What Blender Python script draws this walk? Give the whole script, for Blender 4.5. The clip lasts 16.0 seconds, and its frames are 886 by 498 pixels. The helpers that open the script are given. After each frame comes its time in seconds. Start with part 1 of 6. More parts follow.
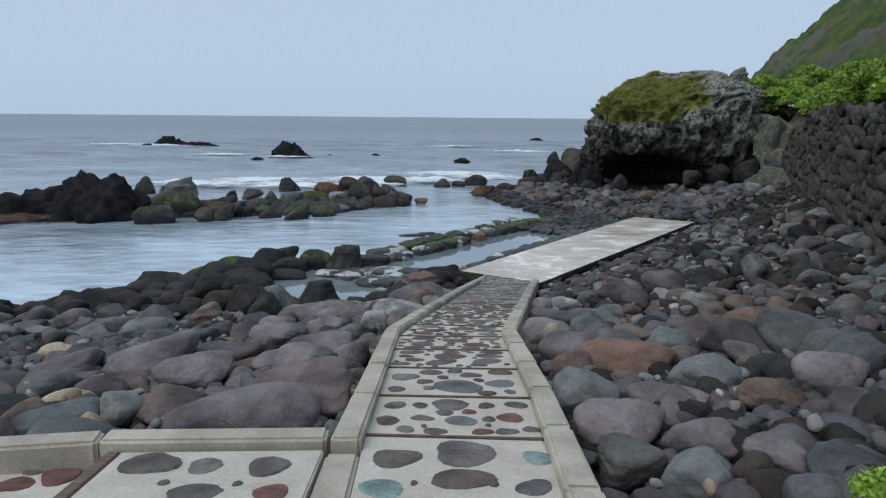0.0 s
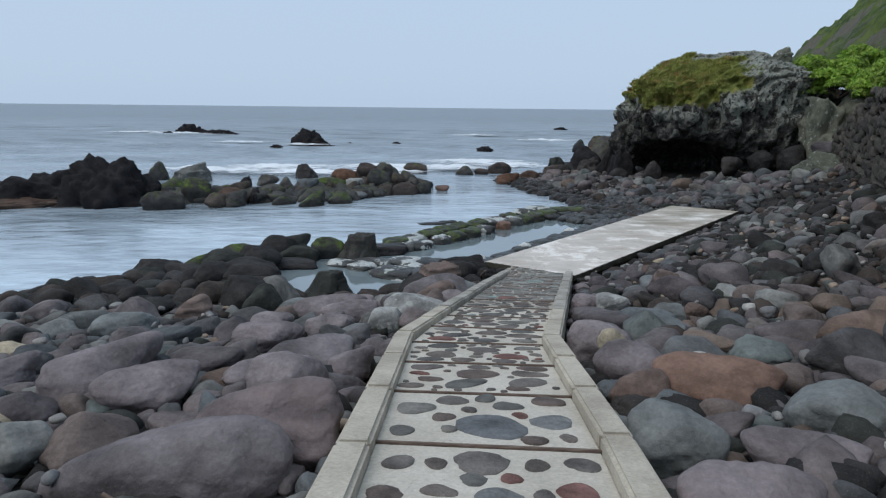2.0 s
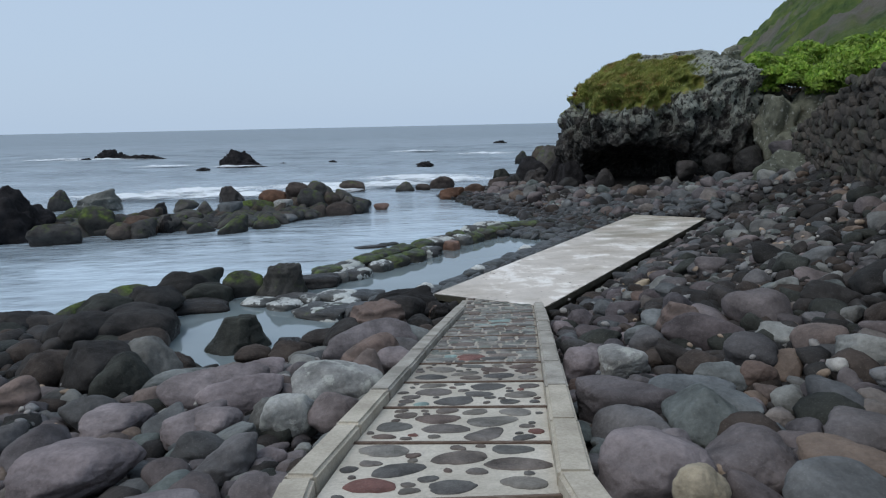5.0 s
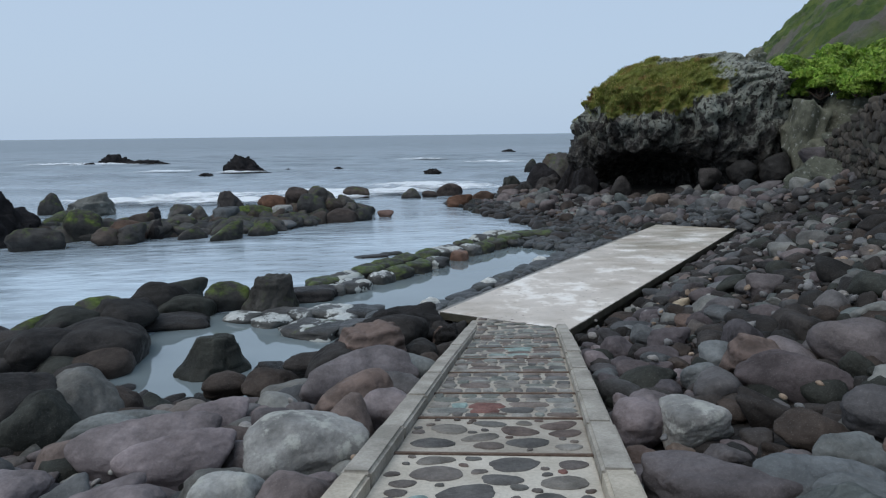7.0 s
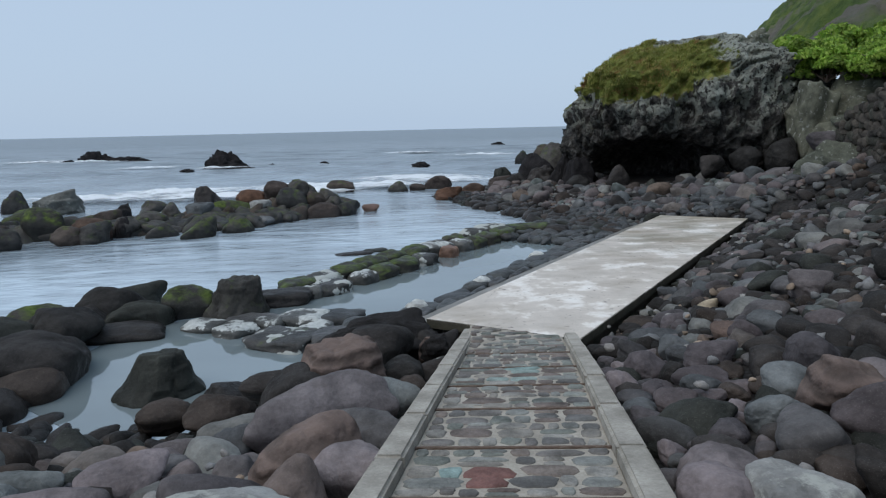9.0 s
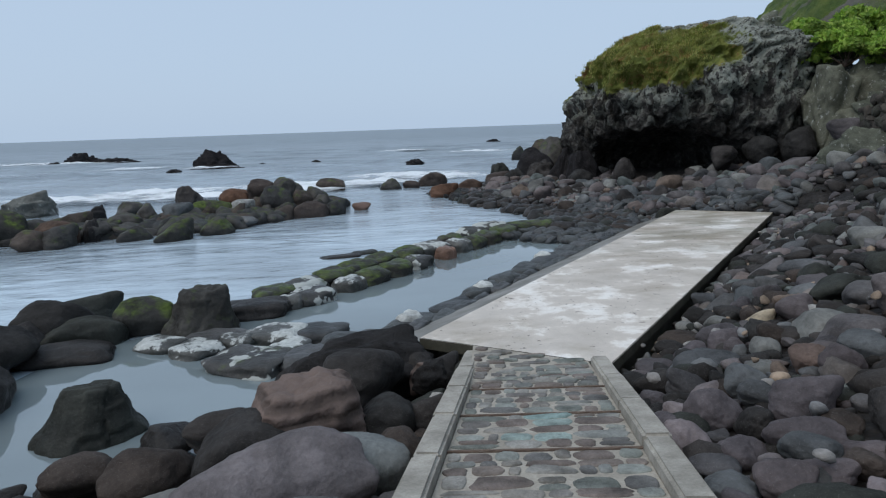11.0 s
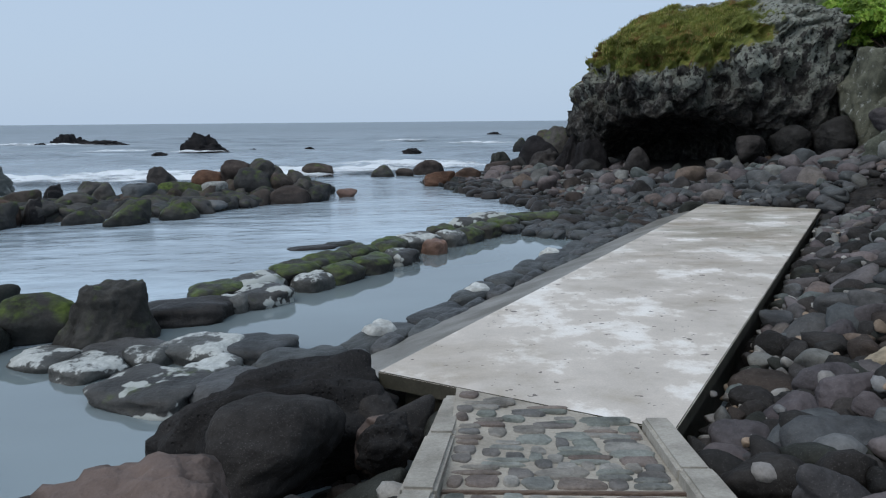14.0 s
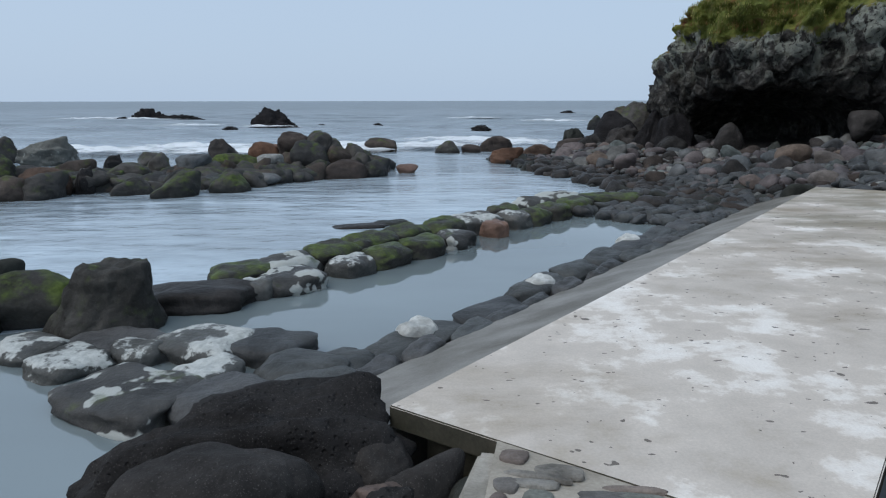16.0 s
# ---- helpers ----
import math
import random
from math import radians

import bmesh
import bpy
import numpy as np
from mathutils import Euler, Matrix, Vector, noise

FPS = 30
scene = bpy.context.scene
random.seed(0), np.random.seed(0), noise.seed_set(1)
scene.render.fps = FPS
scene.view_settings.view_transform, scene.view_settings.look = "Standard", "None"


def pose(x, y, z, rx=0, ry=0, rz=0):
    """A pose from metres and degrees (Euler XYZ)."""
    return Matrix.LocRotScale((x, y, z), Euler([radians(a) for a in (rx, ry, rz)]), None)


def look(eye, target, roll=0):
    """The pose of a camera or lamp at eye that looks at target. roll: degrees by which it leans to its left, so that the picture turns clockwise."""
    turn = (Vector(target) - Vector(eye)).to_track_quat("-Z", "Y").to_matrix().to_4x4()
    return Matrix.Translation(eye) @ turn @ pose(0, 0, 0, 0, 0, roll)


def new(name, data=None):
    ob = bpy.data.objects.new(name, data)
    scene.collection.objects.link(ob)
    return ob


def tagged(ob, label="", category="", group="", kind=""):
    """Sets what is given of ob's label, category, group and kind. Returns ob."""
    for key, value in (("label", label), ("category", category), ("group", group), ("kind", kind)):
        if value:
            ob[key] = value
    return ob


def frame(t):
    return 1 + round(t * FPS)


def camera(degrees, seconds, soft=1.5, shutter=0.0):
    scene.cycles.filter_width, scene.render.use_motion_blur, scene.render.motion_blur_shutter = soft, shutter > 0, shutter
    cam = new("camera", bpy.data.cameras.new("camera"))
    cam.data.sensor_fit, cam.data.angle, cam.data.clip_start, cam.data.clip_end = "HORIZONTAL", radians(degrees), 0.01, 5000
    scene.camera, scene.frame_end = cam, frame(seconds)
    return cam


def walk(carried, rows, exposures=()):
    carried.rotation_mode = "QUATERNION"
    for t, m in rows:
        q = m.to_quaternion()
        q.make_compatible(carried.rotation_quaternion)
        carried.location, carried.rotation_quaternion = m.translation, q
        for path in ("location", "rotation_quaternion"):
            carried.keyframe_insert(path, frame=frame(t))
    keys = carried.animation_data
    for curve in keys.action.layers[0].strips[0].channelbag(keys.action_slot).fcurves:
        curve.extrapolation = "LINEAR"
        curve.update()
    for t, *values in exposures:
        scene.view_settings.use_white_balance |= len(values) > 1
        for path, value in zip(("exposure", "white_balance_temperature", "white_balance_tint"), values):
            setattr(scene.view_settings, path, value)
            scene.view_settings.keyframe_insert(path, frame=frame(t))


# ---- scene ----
cam = camera(68.1, 16.0, soft=1.2)
PATH = [
    (0, (-0.166, -0.375, 4.372), (-0.086, 1.584, 3.976), 0.5),
    (0.5, (-0.157, 0.011, 4.282), (-0.098, 1.969, 3.879), -0.6),
    (1, (-0.12, 0.461, 4.154), (-0.081, 2.409, 3.704), -0.2),
    (1.5, (-0.128, 0.85, 4.043), (-0.073, 2.791, 3.562), 0.2),
    (2, (-0.14, 1.23, 3.975), (-0.124, 3.185, 3.552), 0.6),
    (2.5, (-0.192, 1.64, 3.854), (-0.158, 3.6, 3.46), -1.0),
    (3, (-0.171, 2.144, 3.768), (-0.132, 4.116, 3.435), -1.6),
    (3.5, (-0.181, 2.586, 3.787), (-0.067, 4.551, 3.434), -3.9),
    (4, (-0.124, 3.139, 3.76), (0.08, 5.091, 3.376), -1.2),
    (6.5, (0.142, 5.39, 3.37), (0.292, 7.353, 3.021), -1.2),
    (7, (0.162, 5.792, 3.335), (0.328, 7.755, 2.99), -0.7),
    (7.5, (0.177, 6.203, 3.267), (0.361, 8.171, 2.964), 0.2),
    (8, (0.176, 6.571, 3.204), (0.377, 8.54, 2.917), -0.7),
    (8.5, (0.266, 6.966, 3.134), (0.464, 8.924, 2.775), -1.1),
    (11, (0.528, 9.056, 2.826), (0.735, 11.011, 2.461), -2.0),
    (11.5, (0.641, 9.522, 2.698), (0.834, 11.491, 2.402), -1.1),
    (12, (0.697, 9.918, 2.641), (0.904, 11.878, 2.299), -1.6),
    (12.5, (0.783, 10.335, 2.55), (1.012, 12.285, 2.167), 0.5),
    (13, (0.812, 10.737, 2.493), (1.034, 12.685, 2.099), -0.4),
    (13.5, (0.919, 11.153, 2.398), (1.138, 13.097, 1.986), 0.2),
    (14, (0.989, 11.543, 2.337), (1.202, 13.494, 1.954), -0.5),
    (14.5, (1.103, 11.937, 2.275), (1.324, 13.894, 1.925), -0.0),
    (15, (1.187, 12.388, 2.213), (1.448, 14.341, 1.872), 0.1),
    (15.5, (1.272, 12.796, 2.078), (1.428, 14.751, 1.685), -0.2),
    (16, (1.307, 13.112, 2.063), (1.311, 15.063, 1.621), -0.1),
]
walk(cam, [(t, look(eye, target, roll)) for t, eye, target, roll in PATH], [(0, 0.03), (1, 0.08), (1.5, 0.17), (2.2, 0.08), (3, 0.05), (16, 0.05)])

# ---- world, sun ----
world = bpy.data.worlds.new("overcast_sky")
scene.world = world
world.use_nodes = True
wn, wl = world.node_tree.nodes, world.node_tree.links
sky = wn.new("ShaderNodeTexSky")
sky.sky_type, sky.sun_disc = "NISHITA", False
sky.sun_elevation, sky.sun_rotation = radians(55), radians(238)
sky.air_density, sky.dust_density, sky.ozone_density = 1.0, 3.0, 2.0
deck = wn.new("ShaderNodeMix")
deck.data_type, deck.inputs[0].default_value = "RGBA", 0.88
deck.inputs[7].default_value = (4.6, 5.85, 7.5, 1)
wl.new(sky.outputs[0], deck.inputs[6])
wl.new(deck.outputs[2], wn["Background"].inputs[0])
wn["Background"].inputs[1].default_value = 0.105

sun = new("sun", bpy.data.lights.new("sun", "SUN"))
sun.data.energy, sun.data.angle, sun.data.color = 1.3, radians(60), (1.0, 0.95, 0.88)
sun.matrix_world = look((-48, -30, 80), (0, 0, 0))


# ---- materials ----
def shader(name, rough=0.8, spec=0.3):
    m = bpy.data.materials.new(name)
    m.use_nodes = True
    b = m.node_tree.nodes["Principled BSDF"]
    b.inputs["Roughness"].default_value = rough
    b.inputs["Specular IOR Level"].default_value = spec
    return m, m.node_tree.nodes, m.node_tree.links, b


def coords(n, l, world_space=True, scale=(1, 1, 1)):
    src = n.new("ShaderNodeNewGeometry").outputs["Position"] if world_space else n.new("ShaderNodeTexCoord").outputs["Object"]
    mp = n.new("ShaderNodeMapping")
    mp.inputs["Scale"].default_value = scale
    l.new(src, mp.inputs["Vector"])
    return mp.outputs["Vector"]


def fractal(n, l, vec, scale, detail=6, rough=0.6, kind="FBM"):
    t = n.new("ShaderNodeTexNoise")
    t.noise_type = kind
    t.inputs["Scale"].default_value, t.inputs["Detail"].default_value, t.inputs["Roughness"].default_value = scale, detail, rough
    l.new(vec, t.inputs["Vector"])
    return t.outputs["Fac"]


def ramp(n, l, fac, stops, interp="LINEAR"):
    r = n.new("ShaderNodeValToRGB")
    r.color_ramp.interpolation = interp
    while len(r.color_ramp.elements) < len(stops):
        r.color_ramp.elements.new(0.5)
    for e, (p, c) in zip(r.color_ramp.elements, stops):
        e.position = p
        e.color = (*c, 1) if len(c) == 3 else c
    l.new(fac, r.inputs["Fac"])
    return r.outputs["Color"]


def grey(a):
    return (a, a, a)


def mix(n, l, fac, a, b, mode="MIX"):
    m = n.new("ShaderNodeMix")
    m.data_type, m.blend_type = "RGBA", mode
    for sock, v in ((m.inputs[0], fac), (m.inputs[6], a), (m.inputs[7], b)):
        if hasattr(v, "is_linked"):
            l.new(v, sock)
        elif isinstance(v, tuple):
            sock.default_value = (*v, 1)
        else:
            sock.default_value = v
    return m.outputs[2]


def calc(n, l, op, a, b=0.0):
    m = n.new("ShaderNodeMath")
    m.operation = op
    for sock, v in ((m.inputs[0], a), (m.inputs[1], b)):
        if hasattr(v, "is_linked"):
            l.new(v, sock)
        else:
            sock.default_value = v
    return m.outputs[0]


def bump(n, l, b, height, strength=0.4, distance=0.02, prior=None):
    k = n.new("ShaderNodeBump")
    k.inputs["Strength"].default_value, k.inputs["Distance"].default_value = strength, distance
    l.new(height, k.inputs["Height"])
    if prior is not None:
        l.new(prior, k.inputs["Normal"])
    l.new(k.outputs[0], b.inputs["Normal"])
    return k.outputs[0]


def height_of(n, l):
    s = n.new("ShaderNodeSeparateXYZ")
    l.new(n.new("ShaderNodeNewGeometry").outputs["Position"], s.inputs[0])
    return s.outputs["Z"]


def up_of(n, l):
    s = n.new("ShaderNodeSeparateXYZ")
    l.new(n.new("ShaderNodeNewGeometry").outputs["Normal"], s.inputs[0])
    return s.outputs["Z"]


def stone_material(name, palette, rough=0.76, spec=0.13, grain=1.0, moss=0.0, patch=0.0, porous=0.0, lichen=0.0, bands=0.0, crust=0.0):
    """Sea-worn stone; its own colour is picked from the palette piece by piece."""
    m, n, l, b = shader(name, rough, spec)
    vec = coords(n, l)
    pick = calc(n, l, "FRACT", calc(n, l, "ADD", n.new("ShaderNodeObjectInfo").outputs["Random"], n.new("ShaderNodeNewGeometry").outputs["Random Per Island"]))
    stops = [((i + 0.0) / len(palette), c) for i, c in enumerate(palette)]
    col = ramp(n, l, pick, stops, "CONSTANT")
    big = fractal(n, l, vec, 2.3 * grain, 5)
    fine = fractal(n, l, vec, 26 * grain, 8, 0.72)
    speck = fractal(n, l, vec, 110 * grain, 3, 0.6)
    col = mix(n, l, 1.0, col, ramp(n, l, big, [(0.3, grey(0.52)), (0.7, grey(1.55))]), "MULTIPLY")
    col = mix(n, l, 1.0, col, ramp(n, l, fine, [(0.32, grey(0.8)), (0.68, grey(1.2))]), "MULTIPLY")
    col = mix(n, l, ramp(n, l, speck, [(0.60, grey(0)), (0.70, grey(0.2))]), col, (0.34, 0.32, 0.31))
    if bands:
        w = n.new("ShaderNodeTexWave")
        w.wave_type, w.bands_direction = "BANDS", "Z"
        w.inputs["Scale"].default_value, w.inputs["Distortion"].default_value, w.inputs["Detail"].default_value = 2.0, 5.0, 4
        l.new(vec, w.inputs["Vector"])
        col = mix(n, l, bands, col, ramp(n, l, w.outputs["Fac"], [(0.2, (0.06, 0.045, 0.04)), (0.8, (0.23, 0.17, 0.15))]))
    if lichen:
        lc = fractal(n, l, vec, 5.5, 9, 0.7)
        col = mix(n, l, ramp(n, l, lc, [(0.62 - 0.2 * lichen, grey(0)), (0.70 - 0.2 * lichen, grey(0.9))]), col, (0.36, 0.37, 0.34))
    if patch:
        pc = fractal(n, l, vec, 2.6, 3, 0.5)
        col = mix(n, l, ramp(n, l, pc, [(0.60 - 0.15 * patch, grey(0)), (0.625 - 0.15 * patch, grey(0.95))]), col, (0.42, 0.44, 0.42))
    if crust:
        cr = calc(n, l, "ADD", calc(n, l, "MULTIPLY", up_of(n, l), 0.35), calc(n, l, "MULTIPLY", calc(n, l, "SUBTRACT", fractal(n, l, vec, 2.4, 7, 0.68), 0.5), 1.9))
        lime = ramp(n, l, fractal(n, l, vec, 11, 6, 0.7), [(0.3, (0.30, 0.32, 0.31)), (0.65, (0.58, 0.60, 0.58))])
        col = mix(n, l, ramp(n, l, cr, [(0.50 - 0.5 * crust, grey(0)), (0.60 - 0.5 * crust, grey(0.95))]), col, lime)
    if moss:
        mm = calc(n, l, "MULTIPLY", ramp(n, l, fractal(n, l, vec, 3.1, 6, 0.65), [(0.60 - 0.3 * moss, grey(0)), (0.80 - 0.3 * moss, grey(1))]), ramp(n, l, up_of(n, l), [(0.15, grey(0)), (0.6, grey(1))]))
        green = ramp(n, l, fractal(n, l, vec, 9, 5), [(0.3, (0.032, 0.046, 0.016)), (0.7, (0.11, 0.15, 0.036))])
        col = mix(n, l, mm, col, green)
    l.new(col, b.inputs["Base Color"])
    # stone near the water stays damp
    damp = ramp(n, l, calc(n, l, "ADD", height_of(n, l), calc(n, l, "MULTIPLY", big, 0.3)), [(0.0, grey(min(rough, 0.42))), (0.12, grey(rough))])
    l.new(damp, b.inputs["Roughness"])
    p = bump(n, l, b, big, 0.45, 0.09)
    p = bump(n, l, b, fractal(n, l, vec, 8.0 * grain, 5, 0.6), 0.45, 0.05, p)
    p = bump(n, l, b, fine, 0.35, 0.018, p)
    if bands:
        p = bump(n, l, b, w.outputs["Fac"], min(1.0, bands * 1.5), 0.05, p)
    if porous:
        v = n.new("ShaderNodeTexVoronoi")
        v.inputs["Scale"].default_value = 22
        l.new(vec, v.inputs["Vector"])
        hole = ramp(n, l, v.outputs["Distance"], [(0.12, grey(0)), (0.3, grey(1))])
        p = bump(n, l, b, hole, porous, 0.02, p)
    return m


GREYS = [(0.083, 0.073, 0.077), (0.107, 0.107, 0.110), (0.100, 0.083, 0.084), (0.073, 0.073, 0.077), (0.128, 0.105, 0.105), (0.095, 0.102, 0.100),
         (0.091, 0.076, 0.079), (0.146, 0.143, 0.137), (0.110, 0.094, 0.096), (0.079, 0.083, 0.088), (0.116, 0.090, 0.083), (0.098, 0.087, 0.089),
         (0.183, 0.181, 0.174), (0.088, 0.077, 0.081), (0.107, 0.118, 0.115), (0.085, 0.079, 0.081), (0.137, 0.117, 0.109), (0.077, 0.068, 0.072), (0.100, 0.096, 0.093), (0.105, 0.098, 0.101),
         (0.122, 0.104, 0.107), (0.067, 0.065, 0.066), (0.128, 0.095, 0.078), (0.116, 0.112, 0.107)]
M_BOULDER = stone_material("sea_worn_boulder", [(r * 1.03, g * 1.06, b * 1.04) for r, g, b in GREYS])
M_PURPLE = stone_material("purple_andesite", [(0.172, 0.147, 0.150), (0.152, 0.132, 0.136), (0.142, 0.127, 0.130), (0.182, 0.158, 0.160)])
# darker copies of the purple and blue-grey stone, painting shade from wall and hill
M_PURPLE_SHADED = stone_material("shaded_purple_grey_stone", [(0.082, 0.072, 0.076), (0.070, 0.064, 0.068), (0.092, 0.078, 0.080), (0.062, 0.060, 0.062)])
M_BLUEGREY_SHADED = stone_material("shaded_slate_grey_stone", [(0.072, 0.077, 0.081), (0.082, 0.087, 0.090), (0.064, 0.067, 0.070)])
M_ORANGE = stone_material("rusty_stone", [(0.160, 0.100, 0.076), (0.142, 0.092, 0.075)])
M_DULLRUST = stone_material("dull_rusty_stone", [(0.128, 0.092, 0.074), (0.118, 0.086, 0.073)])
M_BLUEGREY = stone_material("blue_grey_stone", [(0.104, 0.113, 0.118), (0.122, 0.131, 0.133), (0.140, 0.149, 0.146)])
M_PALE = stone_material("pale_veined_stone", [(0.207, 0.210, 0.201), (0.226, 0.226, 0.217)], lichen=0.5)
M_CREAM = stone_material("cream_stone", [(0.366, 0.305, 0.220), (0.268, 0.232, 0.171)])
M_PEBBLE = stone_material("pale_pebble", [(0.30, 0.29, 0.27), (0.22, 0.21, 0.20), (0.26, 0.20, 0.15), (0.17, 0.17, 0.17)])
M_BROWN = stone_material("layered_brown_stone", [(0.115, 0.088, 0.076)], bands=0.35)
M_STRIPED = stone_material("grooved_purple_stone", [(0.150, 0.124, 0.125)], bands=0.2)
M_CRAG = stone_material("lichened_crag", [(0.095, 0.102, 0.080), (0.115, 0.118, 0.09)], lichen=0.22)
M_BLACK = stone_material("porous_black_lava", [(0.023, 0.022, 0.022), (0.027, 0.025, 0.025)], porous=0.6, spec=0.08)
M_MOSSY = stone_material("mossy_dark_stone", [(0.040, 0.039, 0.036), (0.05, 0.047, 0.042)], moss=0.62)
M_POOLSTONE = stone_material("pool_edge_stone", [(0.065, 0.065, 0.062), (0.055, 0.055, 0.054), (0.075, 0.073, 0.068)], moss=0.06, patch=0.45)
M_LEDGESTONE = stone_material("flat_grey_stone", [(0.055, 0.058, 0.06), (0.07, 0.071, 0.072), (0.062, 0.066, 0.066)], rough=0.45)
M_WHITESTONE = stone_material("mineral_white_stone", [(0.075, 0.077, 0.074), (0.095, 0.095, 0.09)], crust=0.46)
M_WHITETOP = stone_material("pale_mineral_stone", [(0.50, 0.51, 0.49)])
# wet waterside stone; also the dark colour that paints shade between boulders
M_DARKWET_SHADE = stone_material("dark_wet_and_shade_stone", [(0.031, 0.029, 0.028), (0.026, 0.025, 0.024), (0.040, 0.036, 0.034), (0.032, 0.034, 0.030), (0.047, 0.038, 0.033)], spec=0.10)
M_DARKMOSS = stone_material("brown_grey_breakwater_stone", [(0.046, 0.044, 0.042), (0.062, 0.058, 0.054), (0.036, 0.036, 0.036), (0.062, 0.050, 0.043)], moss=0.27)
M_MOSSDARK = stone_material("dark_stone_with_moss_tufts", [(0.040, 0.039, 0.036)], moss=0.16)
M_BLOCK = stone_material("weathered_grey_block", [(0.105, 0.108, 0.10)], lichen=0.2)
M_REEF = stone_material("black_reef_rock", [(0.018, 0.017, 0.018)], porous=0.3, spec=0.06)
M_RUSTSHORE = stone_material("rust_brown_shore_rock", [(0.10, 0.055, 0.036), (0.075, 0.05, 0.038), (0.055, 0.044, 0.039)])
M_CHIP = stone_material("path_stone", [(0.115, 0.102, 0.095), (0.137, 0.124, 0.114), (0.119, 0.094, 0.083), (0.097, 0.094, 0.090), (0.173, 0.164, 0.148), (0.126, 0.108, 0.096), (0.151, 0.140, 0.124), (0.108, 0.106, 0.099)], grain=2.0)
M_FLAG = stone_material("flagstone", [(0.16, 0.15, 0.14), (0.20, 0.188, 0.168), (0.15, 0.125, 0.112), (0.165, 0.176, 0.158), (0.24, 0.232, 0.212), (0.125, 0.122, 0.117), (0.19, 0.195, 0.182), (0.175, 0.148, 0.13), (0.215, 0.226, 0.206)], grain=2.0)
M_BLUECHIP = stone_material("blue_grey_path_stone", [(0.14, 0.145, 0.15), (0.17, 0.172, 0.17)], grain=2.0)
M_TEAL = stone_material("teal_path_stone", [(0.20, 0.27, 0.255), (0.23, 0.285, 0.265)], grain=2.0)
M_REDCHIP = stone_material("red_path_stone", [(0.16, 0.085, 0.074)], grain=2.0)
M_WALLSTONE = stone_material("dark_wall_stone", [(0.058, 0.051, 0.045), (0.066, 0.057, 0.048), (0.052, 0.047, 0.041), (0.074, 0.064, 0.053), (0.060, 0.058, 0.047)], rough=0.9)


def concrete_material(name, tone, stain, stain_fac, scale=1.3, rough=0.85):
    m, n, l, b = shader(name, rough, 0.25)
    vec = coords(n, l)
    cloud = fractal(n, l, vec, scale, 7, 0.62)
    fine = fractal(n, l, vec, 45, 6, 0.7)
    col = mix(n, l, ramp(n, l, cloud, [(0.38, grey(stain_fac)), (0.62, grey(0))]), tone, stain)
    col = mix(n, l, 1.0, col, ramp(n, l, fine, [(0.3, grey(0.80)), (0.7, grey(1.15))]), "MULTIPLY")
    col = mix(n, l, ramp(n, l, fractal(n, l, vec, 14, 5, 0.7), [(0.64, grey(0)), (0.74, grey(0.5))]), col, (0.10, 0.09, 0.08))
    l.new(col, b.inputs["Base Color"])
    p = bump(n, l, b, cloud, 0.2, 0.02)
    bump(n, l, b, fine, 0.4, 0.006, p)
    return m


M_KERB = concrete_material("weathered_kerb_concrete", (0.50, 0.455, 0.375), (0.31, 0.275, 0.22), 0.75, 2.2)
M_KERB_GREY = concrete_material("grey_stained_kerb_concrete", (0.40, 0.375, 0.33), (0.22, 0.205, 0.175), 0.85, 3.0)
M_CEMENT = concrete_material("pale_path_cement", (0.56, 0.52, 0.45), (0.40, 0.365, 0.30), 0.7, 2.0)
M_CEMENT_DARK = concrete_material("grey_path_cement", (0.42, 0.385, 0.33), (0.26, 0.235, 0.195), 0.75, 2.6)
M_LEDGE = concrete_material("damp_ledge_concrete", (0.27, 0.26, 0.24), (0.115, 0.105, 0.085), 0.9, 1.1, 0.5)
# moss on the slab's side, with the shade under its edge painted in
M_SLABSIDE = concrete_material("mossy_shade_toned_slab_edge", (0.075, 0.068, 0.052), (0.04, 0.04, 0.028), 0.85, 3.0)


